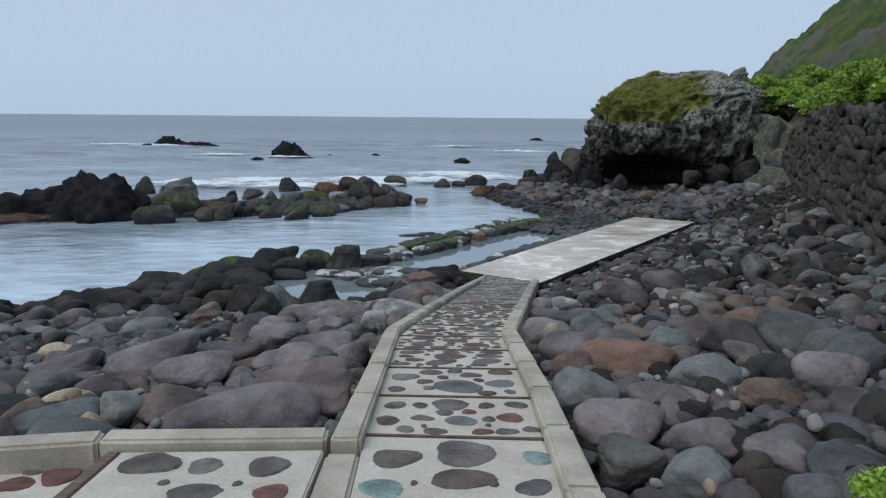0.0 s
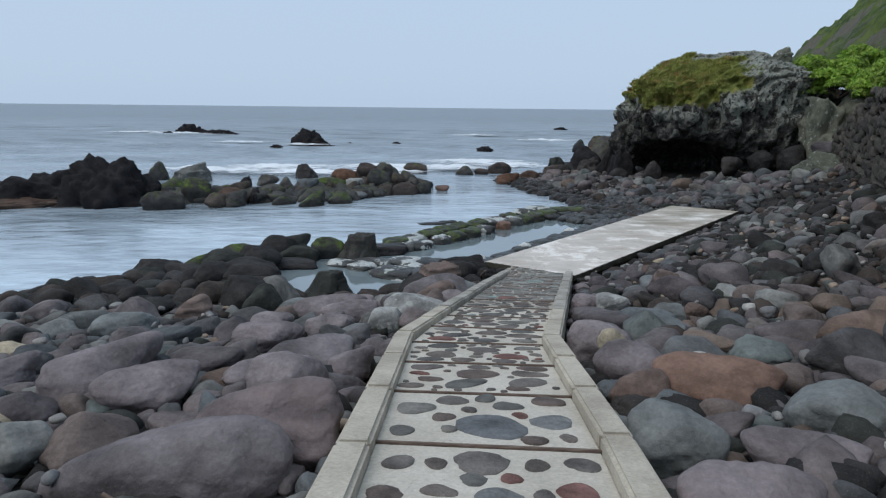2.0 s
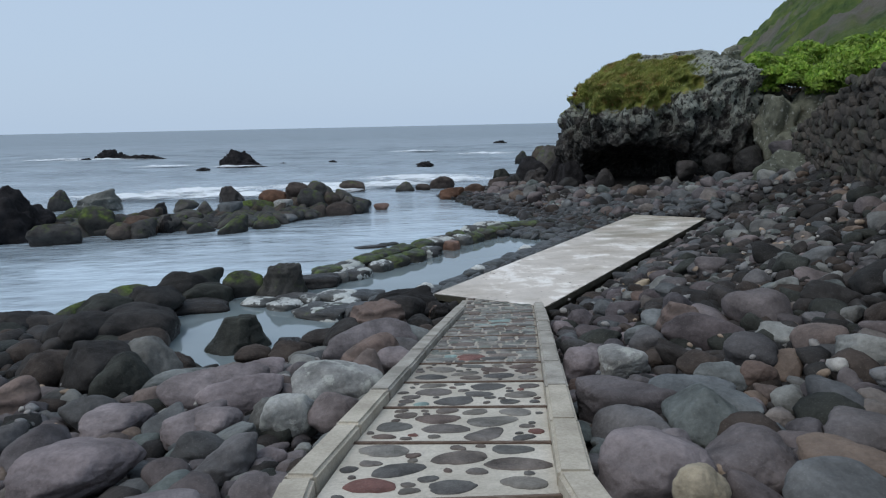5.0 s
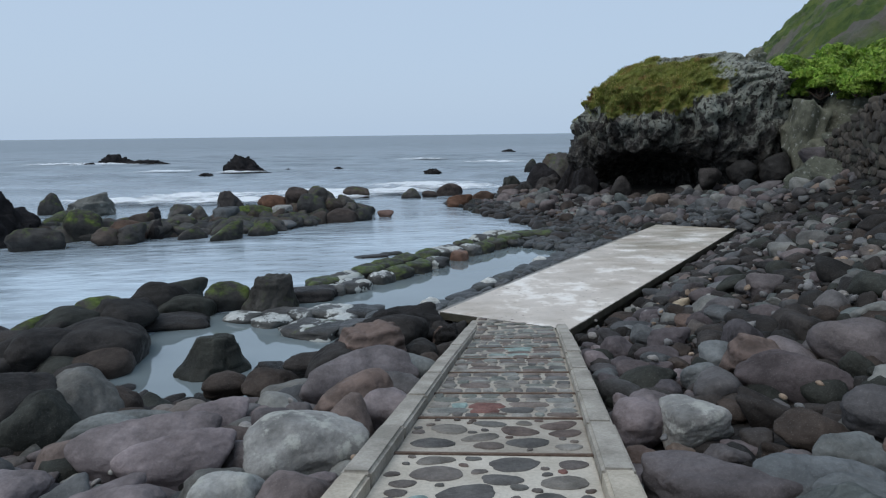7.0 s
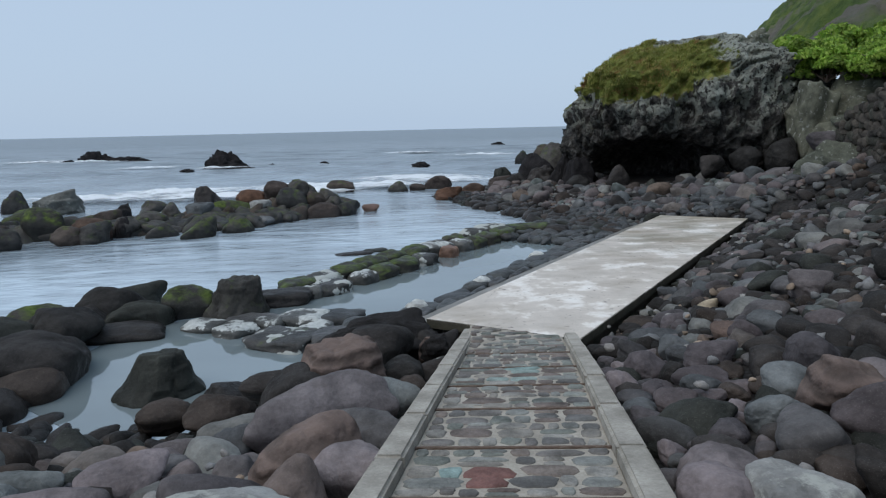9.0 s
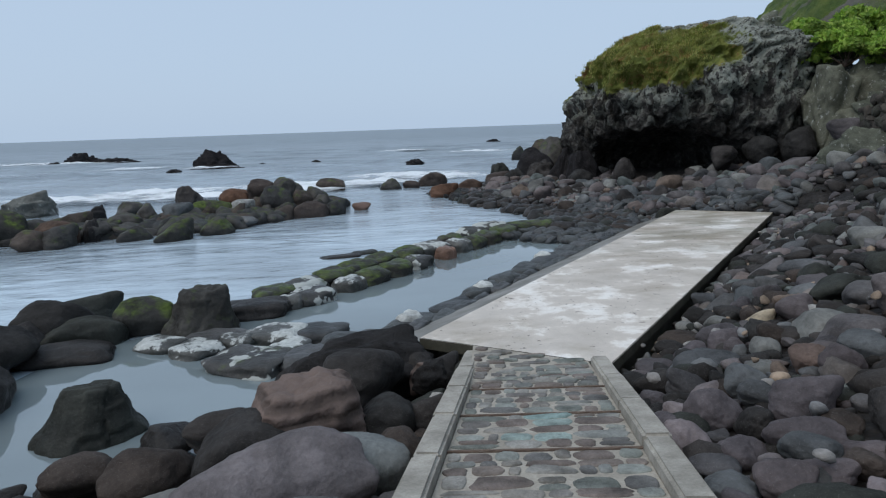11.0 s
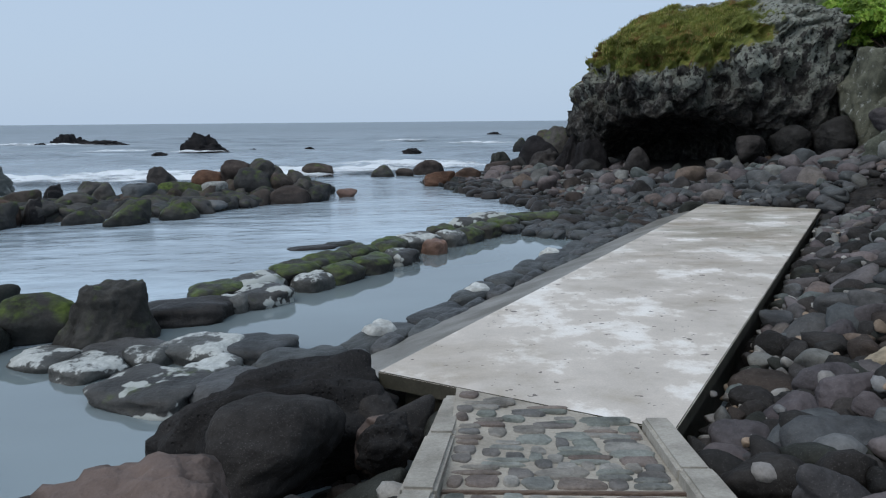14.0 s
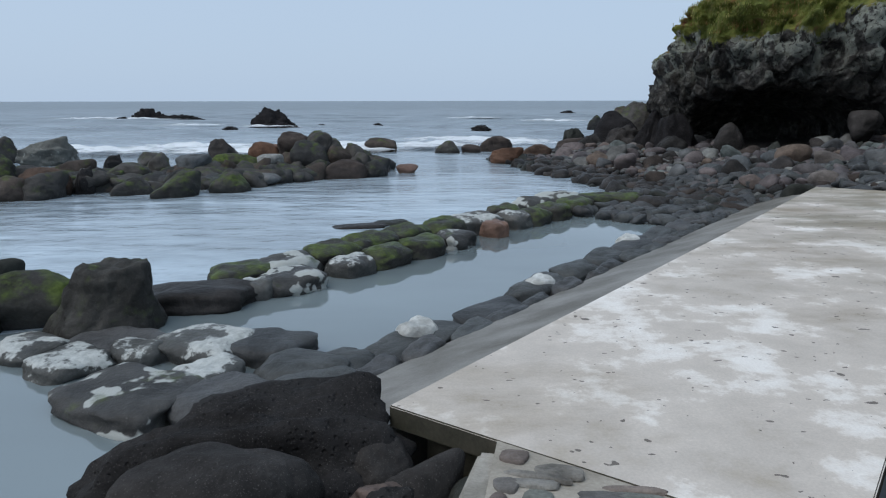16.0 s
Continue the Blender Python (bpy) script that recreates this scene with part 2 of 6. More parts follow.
def slab_material():
    m, n, l, b = shader("worn_white_slab", 0.7, 0.3)
    vec = coords(n, l)
    vs = coords(n, l, scale=(1.0, 1.1, 1))
    worn = fractal(n, l, vs, 0.95, 10, 0.66)
    col = ramp(n, l, worn, [(0.32, (0.43, 0.375, 0.305)), (0.42, (0.535, 0.485, 0.43)), (0.505, (0.60, 0.545, 0.485)), (0.535, (0.73, 0.685, 0.63)), (0.59, (0.82, 0.79, 0.745))])
    brown = fractal(n, l, coords(n, l, scale=(0.35, 0.8, 1)), 0.7, 7, 0.6)
    col = mix(n, l, ramp(n, l, brown, [(0.51, grey(0)), (0.64, grey(0.8))]), col, (0.27, 0.215, 0.145))
    far = n.new("ShaderNodeSeparateXYZ")
    l.new(vec, far.inputs[0])
    damp = calc(n, l, "MULTIPLY", ramp(n, l, fractal(n, l, coords(n, l, scale=(0.5, 1.3, 1)), 1.1, 6, 0.62), [(0.44, grey(0)), (0.60, grey(0.75))]), ramp(n, l, calc(n, l, "DIVIDE", far.outputs[1], 30.0), [(0.62, grey(0)), (0.76, grey(1))]))
    col = mix(n, l, damp, col, (0.25, 0.225, 0.165))
    chip = None
    for scale, cut in ((3.4, 0.13), (6.5, 0.15), (11.0, 0.16)):
        dots = n.new("ShaderNodeTexVoronoi")
        dots.inputs["Scale"].default_value = scale
        wob = n.new("ShaderNodeTexNoise")
        wob.inputs["Scale"].default_value = 9
        l.new(vec, wob.inputs["Vector"])
        l.new(mix(n, l, 0.13, coords(n, l, scale=(1, 1.6, 0.02)), wob.outputs["Color"]), dots.inputs["Vector"])
        sep = n.new("ShaderNodeSeparateColor")
        l.new(dots.outputs["Color"], sep.inputs[0])
        near_spot = calc(n, l, "LESS_THAN", dots.outputs["Distance"], calc(n, l, "MULTIPLY", sep.outputs[1], cut))
        spot = calc(n, l, "MULTIPLY", near_spot, calc(n, l, "GREATER_THAN", sep.outputs[0], 0.28))
        chip = spot if chip is None else calc(n, l, "MAXIMUM", chip, spot)
    chip = calc(n, l, "MULTIPLY", chip, 0.85)
    col = mix(n, l, chip, col, (0.09, 0.075, 0.065))
    fine = fractal(n, l, vec, 60, 6, 0.7)
    col = mix(n, l, 1.0, col, ramp(n, l, fine, [(0.3, grey(0.88)), (0.7, grey(1.08))]), "MULTIPLY")
    l.new(col, b.inputs["Base Color"])
    l.new(ramp(n, l, worn, [(0.35, grey(0.45)), (0.6, grey(0.75))]), b.inputs["Roughness"])
    p = bump(n, l, b, worn, 0.15, 0.02)
    bump(n, l, b, fine, 0.3, 0.004, p)
    return m


M_SLAB = slab_material()


def timber_material():
    m, n, l, b = shader("weathered_timber", 0.8, 0.25)
    vec = coords(n, l, scale=(2, 30, 30))
    g = fractal(n, l, vec, 3, 7, 0.65)
    l.new(ramp(n, l, g, [(0.3, (0.07, 0.05, 0.04)), (0.55, (0.16, 0.115, 0.09)), (0.75, (0.27, 0.235, 0.195))]), b.inputs["Base Color"])
    bump(n, l, b, g, 0.4, 0.006)
    return m


M_TIMBER = timber_material()


def ground_material():
    m, n, l, b = shader("dark_shingle", 0.85, 0.3)
    vec = coords(n, l)
    v = n.new("ShaderNodeTexVoronoi")
    v.inputs["Scale"].default_value = 9
    l.new(vec, v.inputs["Vector"])
    # near-black tones put the shade of the boulder gaps into the ground colour
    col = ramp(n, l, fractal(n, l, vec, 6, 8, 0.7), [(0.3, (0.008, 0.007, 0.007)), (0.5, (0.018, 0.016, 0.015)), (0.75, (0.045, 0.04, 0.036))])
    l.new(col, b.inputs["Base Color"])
    bump(n, l, b, v.outputs["Distance"], 0.8, 0.08)
    return m


M_GROUND = ground_material()


def water_material(name, tone, wave, rough):
    m, n, l, b = shader(name, rough, 0.5)
    b.inputs["IOR"].default_value = 1.42
    vec = coords(n, l, scale=(0.55, 1.0, 1.0))
    big = fractal(n, l, vec, 0.22, 4, 0.5)
    mid = fractal(n, l, vec, 1.1, 5, 0.55)
    fine = fractal(n, l, vec, 5.0, 4, 0.6)
    streak = fractal(n, l, coords(n, l, scale=(0.45, 0.9, 1.0)), 0.8, 7, 0.66)
    col = mix(n, l, ramp(n, l, big, [(0.35, grey(0)), (0.65, grey(1))]), tone, tuple(c * 1.5 for c in tone))
    if wave > 0.1:
        # light and dark of the ripples, varied into the colour
        col = mix(n, l, 1.0, col, ramp(n, l, streak, [(0.36, grey(0.86)), (0.64, grey(1.16))]), "MULTIPLY")
        chop = fractal(n, l, coords(n, l, scale=(0.45, 1.7, 1.0)), 1.5, 5, 0.62)
        col = mix(n, l, 1.0, col, ramp(n, l, chop, [(0.38, grey(0.82)), (0.60, grey(1.12))]), "MULTIPLY")
        # near water is calmer, its sky reflection put into a paler colour; wind-ruffled open water is coloured darker
        # offshore
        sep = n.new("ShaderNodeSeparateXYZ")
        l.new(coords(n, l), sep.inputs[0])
        shore_dist = calc(n, l, "DIVIDE", calc(n, l, "SUBTRACT", sep.outputs[1], calc(n, l, "MULTIPLY", sep.outputs[0], 0.25)), 100.0)
        col = mix(n, l, 1.0, col, ramp(n, l, shore_dist, [(0.24, grey(1.5)), (0.40, grey(0.90)), (1.0, grey(0.68))]), "MULTIPLY")
        ruffle = ramp(n, l, shore_dist, [(0.24, grey(0.4)), (0.40, grey(1.0))])
        l.new(ramp(n, l, calc(n, l, "DIVIDE", sep.outputs[1], 400.0), [(0.07, grey(rough)), (0.16, grey(0.26)), (0.6, grey(0.42))]), b.inputs["Roughness"])
    l.new(col, b.inputs["Base Color"])
    p = bump(n, l, b, big, 0.35 * wave, 1.2)
    p = bump(n, l, b, mid, 0.40 * wave, 0.35, p)
    bump(n, l, b, fine, 0.35 * wave, 0.05, p)
    if wave > 0.1:
        for k in [k for k in n if k.type == "BUMP"]:
            l.new(calc(n, l, "MULTIPLY", ruffle, k.inputs["Strength"].default_value), k.inputs["Strength"])
    return m


M_SEA = water_material("open_sea_water", (0.215, 0.26, 0.295), 0.95, 0.12)
M_POOL = water_material("still_pool_water", (0.138, 0.17, 0.18), 0.02, 0.012)
M_POOL.node_tree.nodes["Principled BSDF"].inputs["IOR"].default_value = 1.95


def foam_material():
    m, n, l, b = shader("sea_foam", 0.9, 0.2)
    b.inputs["Base Color"].default_value = (0.75, 0.79, 0.82, 1)
    fo = fractal(n, l, coords(n, l, scale=(0.4, 1.0, 1)), 2.6, 9, 0.75)
    edge = n.new("ShaderNodeAttribute")
    edge.attribute_name = "thin"
    l.new(ramp(n, l, calc(n, l, "SUBTRACT", fo, calc(n, l, "MULTIPLY", edge.outputs["Fac"], 0.45)), [(0.12, grey(0)), (0.38, grey(0.95))]), b.inputs["Alpha"])
    return m


M_FOAM = foam_material()


def cliff_material():
    m, n, l, b = shader("craggy_cliff_rock", 0.9, 0.2)
    vec = coords(n, l)
    a = fractal(n, l, vec, 0.9, 9, 0.7)
    c = fractal(n, l, vec, 4.0, 7, 0.65)
    col = ramp(n, l, c, [(0.30, (0.010, 0.010, 0.010)), (0.46, (0.032, 0.030, 0.028)), (0.58, (0.07, 0.067, 0.062)), (0.72, (0.20, 0.195, 0.18))])
    pale = calc(n, l, "MULTIPLY", ramp(n, l, calc(n, l, "ADD", fractal(n, l, coords(n, l, scale=(1, 1, 0.7)), 1.7, 5, 0.6), calc(n, l, "MULTIPLY", calc(n, l, "SUBTRACT", height_of(n, l), 4.2), 0.05)), [(0.455, grey(0)), (0.50, grey(0.95))]), ramp(n, l, calc(n, l, "DIVIDE", height_of(n, l), 10.0), [(0.24, grey(0.1)), (0.42, grey(1))]))
    pale = calc(n, l, "MULTIPLY", pale, ramp(n, l, fractal(n, l, vec, 6.5, 6, 0.7), [(0.40, grey(0)), (0.47, grey(1))]))
    col = mix(n, l, pale, col, (0.285, 0.30, 0.26))
    col = mix(n, l, ramp(n, l, a, [(0.55, grey(0)), (0.72, grey(0.4))]), col, (0.10, 0.075, 0.055))
    at = n.new("ShaderNodeAttribute")
    at.attribute_name = "turf"
    sod = calc(n, l, "ADD", at.outputs["Fac"], calc(n, l, "MULTIPLY", calc(n, l, "SUBTRACT", fractal(n, l, vec, 1.7, 7, 0.7), 0.5), 1.5))
    g = ramp(n, l, fractal(n, l, vec, 1.1, 7, 0.7), [(0.3, (0.08, 0.095, 0.025)), (0.5, (0.14, 0.16, 0.035)), (0.60, (0.20, 0.20, 0.05)), (0.66, (0.19, 0.10, 0.05)), (0.74, (0.16, 0.06, 0.04))])
    col = mix(n, l, ramp(n, l, sod, [(0.44, grey(0)), (0.56, grey(1))]), col, g)
    l.new(col, b.inputs["Base Color"])
    p = bump(n, l, b, a, 0.7, 0.5)
    v = n.new("ShaderNodeTexVoronoi")
    v.inputs["Scale"].default_value = 2.6
    v.feature = "DISTANCE_TO_EDGE"
    l.new(mix(n, l, 0.25, vec, fractal(n, l, vec, 2, 4)), v.inputs["Vector"])
    p = bump(n, l, b, ramp(n, l, v.outputs["Distance"], [(0.0, grey(0)), (0.12, grey(1))]), 0.5, 0.12, p)
    bump(n, l, b, c, 0.8, 0.14, p)
    return m


M_CLIFF = cliff_material()


def foliage_material(name, lo, hi, third=None, dry=0.0):
    m, n, l, b = shader(name, 0.6, 0.3)
    r = n.new("ShaderNodeNewGeometry").outputs["Random Per Island"]
    stops = [(0.0, lo), (0.6, hi)] + ([(0.95, third)] if third else [])
    col = ramp(n, l, r, stops)
    col = mix(n, l, 1.0, col, ramp(n, l, fractal(n, l, coords(n, l), 1.2, 4), [(0.35, grey(0.55)), (0.65, grey(1.4))]), "MULTIPLY")
    if dry:
        col = mix(n, l, ramp(n, l, fractal(n, l, coords(n, l), 0.9, 5, 0.65), [(0.53, grey(0)), (0.60, grey(dry))]), col, (0.30, 0.13, 0.06))
    l.new(col, b.inputs["Base Color"])
    tr = n.new("ShaderNodeBsdfTranslucent")
    l.new(col, tr.inputs["Color"])
    ms = n.new("ShaderNodeMixShader")
    ms.inputs[0].default_value = 0.35
    l.new(b.outputs[0], ms.inputs[1])
    l.new(tr.outputs[0], ms.inputs[2])
    l.new(ms.outputs[0], n["Material Output"].inputs["Surface"])
    return m


M_LEAF = foliage_material("bright_green_leaf", (0.10, 0.20, 0.025), (0.24, 0.38, 0.05), (0.34, 0.44, 0.09))
M_GRASS = foliage_material("olive_grass", (0.13, 0.16, 0.03), (0.27, 0.30, 0.07), (0.42, 0.33, 0.13), 0.75)


def hill_material():
    m, n, l, b = shader("grassy_hillside", 0.9, 0.2)
    vec = coords(n, l)
    g = ramp(n, l, fractal(n, l, vec, 0.16, 9, 0.7), [(0.33, (0.026, 0.045, 0.014)), (0.48, (0.065, 0.105, 0.026)), (0.66, (0.14, 0.17, 0.045))])
    rk = fractal(n, l, coords(n, l, scale=(1, 1, 0.6)), 0.045, 8, 0.7)
    col = mix(n, l, ramp(n, l, rk, [(0.50, grey(0)), (0.58, grey(0.9))]), g, (0.14, 0.125, 0.11))
    l.new(col, b.inputs["Base Color"])
    p = bump(n, l, b, fractal(n, l, vec, 0.25, 8, 0.7), 0.8, 3.0)
    return m


M_HILL = hill_material()


# ---- builders ----
def fast_mesh(name, verts, tris, material, smooth=True):
    """A mesh from arrays of corners and triangles."""
    me = bpy.data.meshes.new(name)
    me.vertices.add(len(verts))
    me.vertices.foreach_set("co", np.asarray(verts, dtype=np.float32).ravel())
    me.loops.add(len(tris) * 3)
    me.loops.foreach_set("vertex_index", np.asarray(tris, dtype=np.int32).ravel())
    me.polygons.add(len(tris))
    me.polygons.foreach_set("loop_start", np.arange(0, len(tris) * 3, 3, dtype=np.int32))
    me.polygons.foreach_set("use_smooth", np.full(len(tris), smooth))
    me.update(calc_edges=True)
    me.materials.append(material)
    return me


def part(name, bm, material, parent, label="", smooth=False):
    me = bpy.data.meshes.new(name)
    bm.to_mesh(me)
    bm.free()
    me.materials.append(material)
    if smooth:
        me.polygons.foreach_set("use_smooth", [True] * len(me.polygons))
    ob = new(name, me)
    ob.parent = parent
    if label:
        ob["label"] = label
    return ob


def prism(corners, low, high, bevel=0.0):
    """A solid over a plan; low and high give the height at (x, y)."""
    bm = bmesh.new()
    a = [bm.verts.new((x, y, low(x, y))) for x, y in corners]
    b = [bm.verts.new((x, y, high(x, y))) for x, y in corners]
    k = len(corners)
    bm.faces.new(b)
    bm.faces.new(a[::-1])
    for i in range(k):
        bm.faces.new((a[i], a[(i + 1) % k], b[(i + 1) % k], b[i]))
    bmesh.ops.recalc_face_normals(bm, faces=bm.faces)
    if bevel:
        top = set(b)
        bmesh.ops.bevel(bm, geom=[e for e in bm.edges if e.verts[0] in top or e.verts[1] in top], offset=bevel, segments=3, affect="EDGES")
    return bm


def sphere_grid(level):
    bm = bmesh.new()
    bmesh.ops.create_icosphere(bm, subdivisions=level, radius=1)
    v = np.array([q.co for q in bm.verts])
    f = np.array([[q.index for q in p.verts] for p in bm.faces])
    bm.free()
    return v / np.linalg.norm(v, axis=1)[:, None], f


BALL = {k: sphere_grid(k) for k in (2, 3, 4, 5)}


def rock_shape(seed, level, power=7.0, facets=14, rough=0.05, lump=0.0, taper=0.0):
    """A worn boulder: facets at uneven distances, melted into one another."""
    rng = np.random.default_rng(seed)
    d, f = BALL[level]
    i = np.arange(facets) + 0.5
    ph, th = np.arccos(1 - 2 * i / facets), np.pi * (1 + 5 ** 0.5) * i
    n = np.stack([np.cos(th) * np.sin(ph), np.sin(th) * np.sin(ph), np.cos(ph)], 1) + rng.normal(0, 0.28, (facets, 3))
    n = (n / np.linalg.norm(n, axis=1)[:, None]) @ turn_matrix(*rng.uniform(0, 6.28, 3)).T
    h = rng.uniform(0.74, 1.12, facets)
    s = np.clip(d @ n.T, 0, None) / h
    r = (s ** power).sum(1) ** (-1 / power)
    r = r / r.mean()
    off = rng.uniform(0, 50, 3)
    bumps = np.array([noise.fractal(Vector(q * 1.7 + off), 0.9, 2.1, 5) for q in d])
    v = d * (r * (1 + rough * bumps))[:, None]
    if lump:
        v = v * (1 + lump * np.array([noise.ridged_multi_fractal(Vector(q * 1.3 + off), 0.9, 2.1, 5, 1.0, 2.0) - 1.0 for q in d]))[:, None]
    if taper:
        v[:, :2] *= (1 - taper * v[:, 2])[:, None]
    v = v - (v.max(0) + v.min(0)) / 2
    return v / np.abs(v).max(0) * np.array([1.03, 1.03, 1.03]), f


def turn_matrix(rx, ry, rz):
    return np.array(Euler((rx, ry, rz)).to_matrix())


# ---- plan of the shore ----
def path_z(y):
    return 3.0 - 0.169 * y - 0.045 * min(max((y - 12.5) / 2.5, 0.0), 1.0)


LEFT_EDGE = [(-4.0, -0.46), (3.3, -0.49), (7.3, -0.37), (16.1, 1.66)]
RIGHT_EDGE = [(-4.0, 0.28), (2.4, 0.53), (4.3, 0.70), (7.1, 0.85), (15.25, 2.68)]


def along(line, y):
    return float(np.interp(y, [p[0] for p in line], [p[1] for p in line]))


SLAB = [(1.0, 16.6), (2.9, 15.3), (10.9, 24.98), (8.88, 26.31)]
SLAB_Z = 0.35


def wall_x(y):
    return 3.16 + 0.46 * y


WATER = -0.45
POOL_PLAN = [(-5.0, 16.6), (-4.2, 15.9), (-3.2, 15.0), (-1.5, 15.2), (-0.3, 15.8), (1.2, 18.2), (6.9, 25.4), (6.2, 28.4), (4.4, 28.4), (1.2, 24.3), (-1.2, 21.3), (-3.0, 20.2), (-4.2, 19.6)]


def shore_right(y):
    return float(np.interp(y, [15.3, 25.0, 26.5, 29.3, 32, 35.5, 39, 41.5, 44, 50], [2.9, 10.9, 8.9, 8.2, 7.4, 6.3, 5.6, 4.6, 6.5, 10.0]))


def shore_left(x):
    """How far the western beach reaches towards the sea."""
    return float(np.interp(x, [-12, -9.4, -8.5, -7.2, -6, -5.2, -4.6, -4.2, -3.2, -2.2, -1.5, -0.4, 1.0], [13.2, 14.5, 16.2, 17.9, 18.6, 17.7, 17.0, 15.9, 15.0, 14.8, 15.0, 15.6, 16.6]))


def in_pool(x, y):
    hit = False
    for (x0, y0), (x1, y1) in zip(POOL_PLAN, POOL_PLAN[1:] + POOL_PLAN[:1]):
        if (y0 > y) != (y1 > y) and x < x0 + (y - y0) * (x1 - x0) / (y1 - y0):
            hit = not hit
    return hit


def ground_z(x, y):
    l, r = along(LEFT_EDGE, y), along(RIGHT_EDGE, y)
    p = path_z(max(y, -2))
    if in_pool(x, y):
        return -0.95
    if y < 21 and x < min(l, 1.0):
        fall = float(np.interp(y, [8, 16], [0.05, 0.02]))
        dip = 0.46 * min(max((y - 11.8) / 2.8, 0), 1) * min(max((l - x - 0.3) / 1.0, 0), 1) * float(np.interp(x, [-7.5, -5.5], [0.3, 1.0]))
        return max(p - 0.34 - fall * (l - x) - dip, -1.2) if y < shore_left(x) + 0.8 else -1.2
    if y < 15.3:
        if x <= r:
            return p - 0.34
        top = max(1.9, p + 0.15)
        f = min((x - r) / max(wall_x(y) - r, 0.5), 1.3)
        return p - 0.34 + (top - p + 0.34) * f
    sr = shore_right(y)
    lo = float(np.interp(y, [24.0, 27], [0.07, -0.50]))
    if x >= sr:
        f = min((x - sr) / max(wall_x(y) - sr, 0.5), 1.3)
        rise = float(np.interp(y, [24, 32], [1.9, 1.1]))
        return lo + (rise - lo) * f ** (1.15 if y < 25 else 0.8)
    return max(-1.2, lo - 0.30 * (sr - x)) if y >= 25 else -0.95


# ---- ground, water ----
def spread(a, b, step, far):
    inner = np.arange(a, b + step, step)
    out = step * 1.6 ** np.arange(1, 40)
    out = np.cumsum(out)
    out = out[out < far]
    return np.concatenate([a - out[::-1], inner, b + out])


def sheet(name, xs, ys, fz, material):
    X, Y = np.meshgrid(xs, ys)
    Z = fz(X, Y)
    v = np.stack([X, Y, Z], -1).reshape(-1, 3)
    nx = len(xs)
    i = (np.arange(len(ys) - 1)[:, None] * nx + np.arange(nx - 1)[None, :]).ravel()
    tris = np.concatenate([np.stack([i, i + 1, i + nx + 1], 1), np.stack([i, i + nx + 1, i + nx], 1)])
    return new(name, fast_mesh(name, v, tris, material))


def ground_height(X, Y):
    Z = np.empty_like(X)
    for k in np.ndindex(X.shape):
        x, y = float(X[k]), float(Y[k])
        z = ground_z(x, min(y, 50)) if y < 60 and -60 < x < 60 else -3.0
        Z[k] = z + 0.05 * noise.noise(Vector((x * 1.5, y * 1.5, 0)))
    return Z


ground = tagged(sheet("ground", spread(-14, 22, 0.4, 4200), spread(-6, 46, 0.4, 4200), ground_height, M_GROUND), "shingle and sand, coloured dark as shade between the boulders", "ground", kind="structure")


def sea_height(X, Y):
    a = np.clip((Y - 33 - 0.25 * np.abs(X)) / 30, 0, 1) * np.clip((400 - Y) / 200, 0, 1)
    w = 0.16 * np.sin(0.75 * Y + 0.13 * X + 1.6 * np.sin(0.11 * X)) + 0.12 * np.sin(0.42 * Y - 0.2 * X + 2.0) + 0.06 * np.sin(1.9 * Y + 0.5 * X)
    return a * w + WATER


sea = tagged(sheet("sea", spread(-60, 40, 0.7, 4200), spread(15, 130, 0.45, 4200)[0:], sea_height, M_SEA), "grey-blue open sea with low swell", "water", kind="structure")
pool = tagged(part("water_pool", prism(POOL_PLAN, lambda x, y: WATER - 0.3, lambda x, y: WATER + 0.012), M_POOL, None), "still clear bathing pool reflecting the sky", "water", kind="structure")

# ---- path ----
path = tagged(new("path"), "sloping cement footpath set with flat beach stones", "path", kind="structure")
STRIPS = [-2.2, -1.2, -0.2, 0.8, 1.8, 3.35, 4.3, 5.3, 6.2, 7.05, 7.9, 8.7, 9.5, 10.3, 11.07, 11.95, 12.72, 13.55, 14.4, 15.3]


def path_point(s, y):
    """A place on the path, s from 0 at its one edge to 1 at the other; strips lie a little askew."""
    yy = y + (0.06 - 0.12 * s) if y < 7.5 else y + (0.12 - 0.24 * s)
    l, r = along(LEFT_EDGE, yy), along(RIGHT_EDGE, yy)
    return l + (r - l) * s, yy


panels = []
for k in range(len(STRIPS) - 1):
    y0, y1 = STRIPS[k] + 0.017, STRIPS[k + 1] - 0.017
    last = k == len(STRIPS) - 2
    pts = [path_point(0, y0), path_point(1, y0), (2.72, 15.52) if last else path_point(1, y1), (1.61, 16.30) if last else path_point(0, y1)]
    pm = M_CEMENT if y0 < 9 else M_CEMENT_DARK
    if last:
        # rises to the slab at its seaward corner, so it lies in two planes
        part("panel", prism(pts[:3], lambda x, y: path_z(y) - 0.3, lambda x, y: path_z(y)), pm, path)
        tip = pts[3]
        panels.append((part("panel", prism([pts[0], pts[2], pts[3]], lambda x, y: path_z(y) - 0.3, lambda x, y: 0.336 if (x, y) == tip else path_z(y)), pm, path), pts, y0, y1))
    else:
        panels.append((part("panel", prism(pts, lambda x, y: path_z(y) - 0.3, lambda x, y: path_z(y), 0.008), pm, path), pts, y0, y1))
    if k:
        c = STRIPS[k]
        bar = [path_point(0.0, c - 0.014), path_point(1.0, c - 0.014), path_point(1.0, c + 0.014), path_point(0.0, c + 0.014)]
        part("timber_strip", prism(bar, lambda x, y: path_z(y) - 0.2, lambda x, y: path_z(y) + 0.012, 0.004), M_TIMBER, path, "weathered timber edging strip")


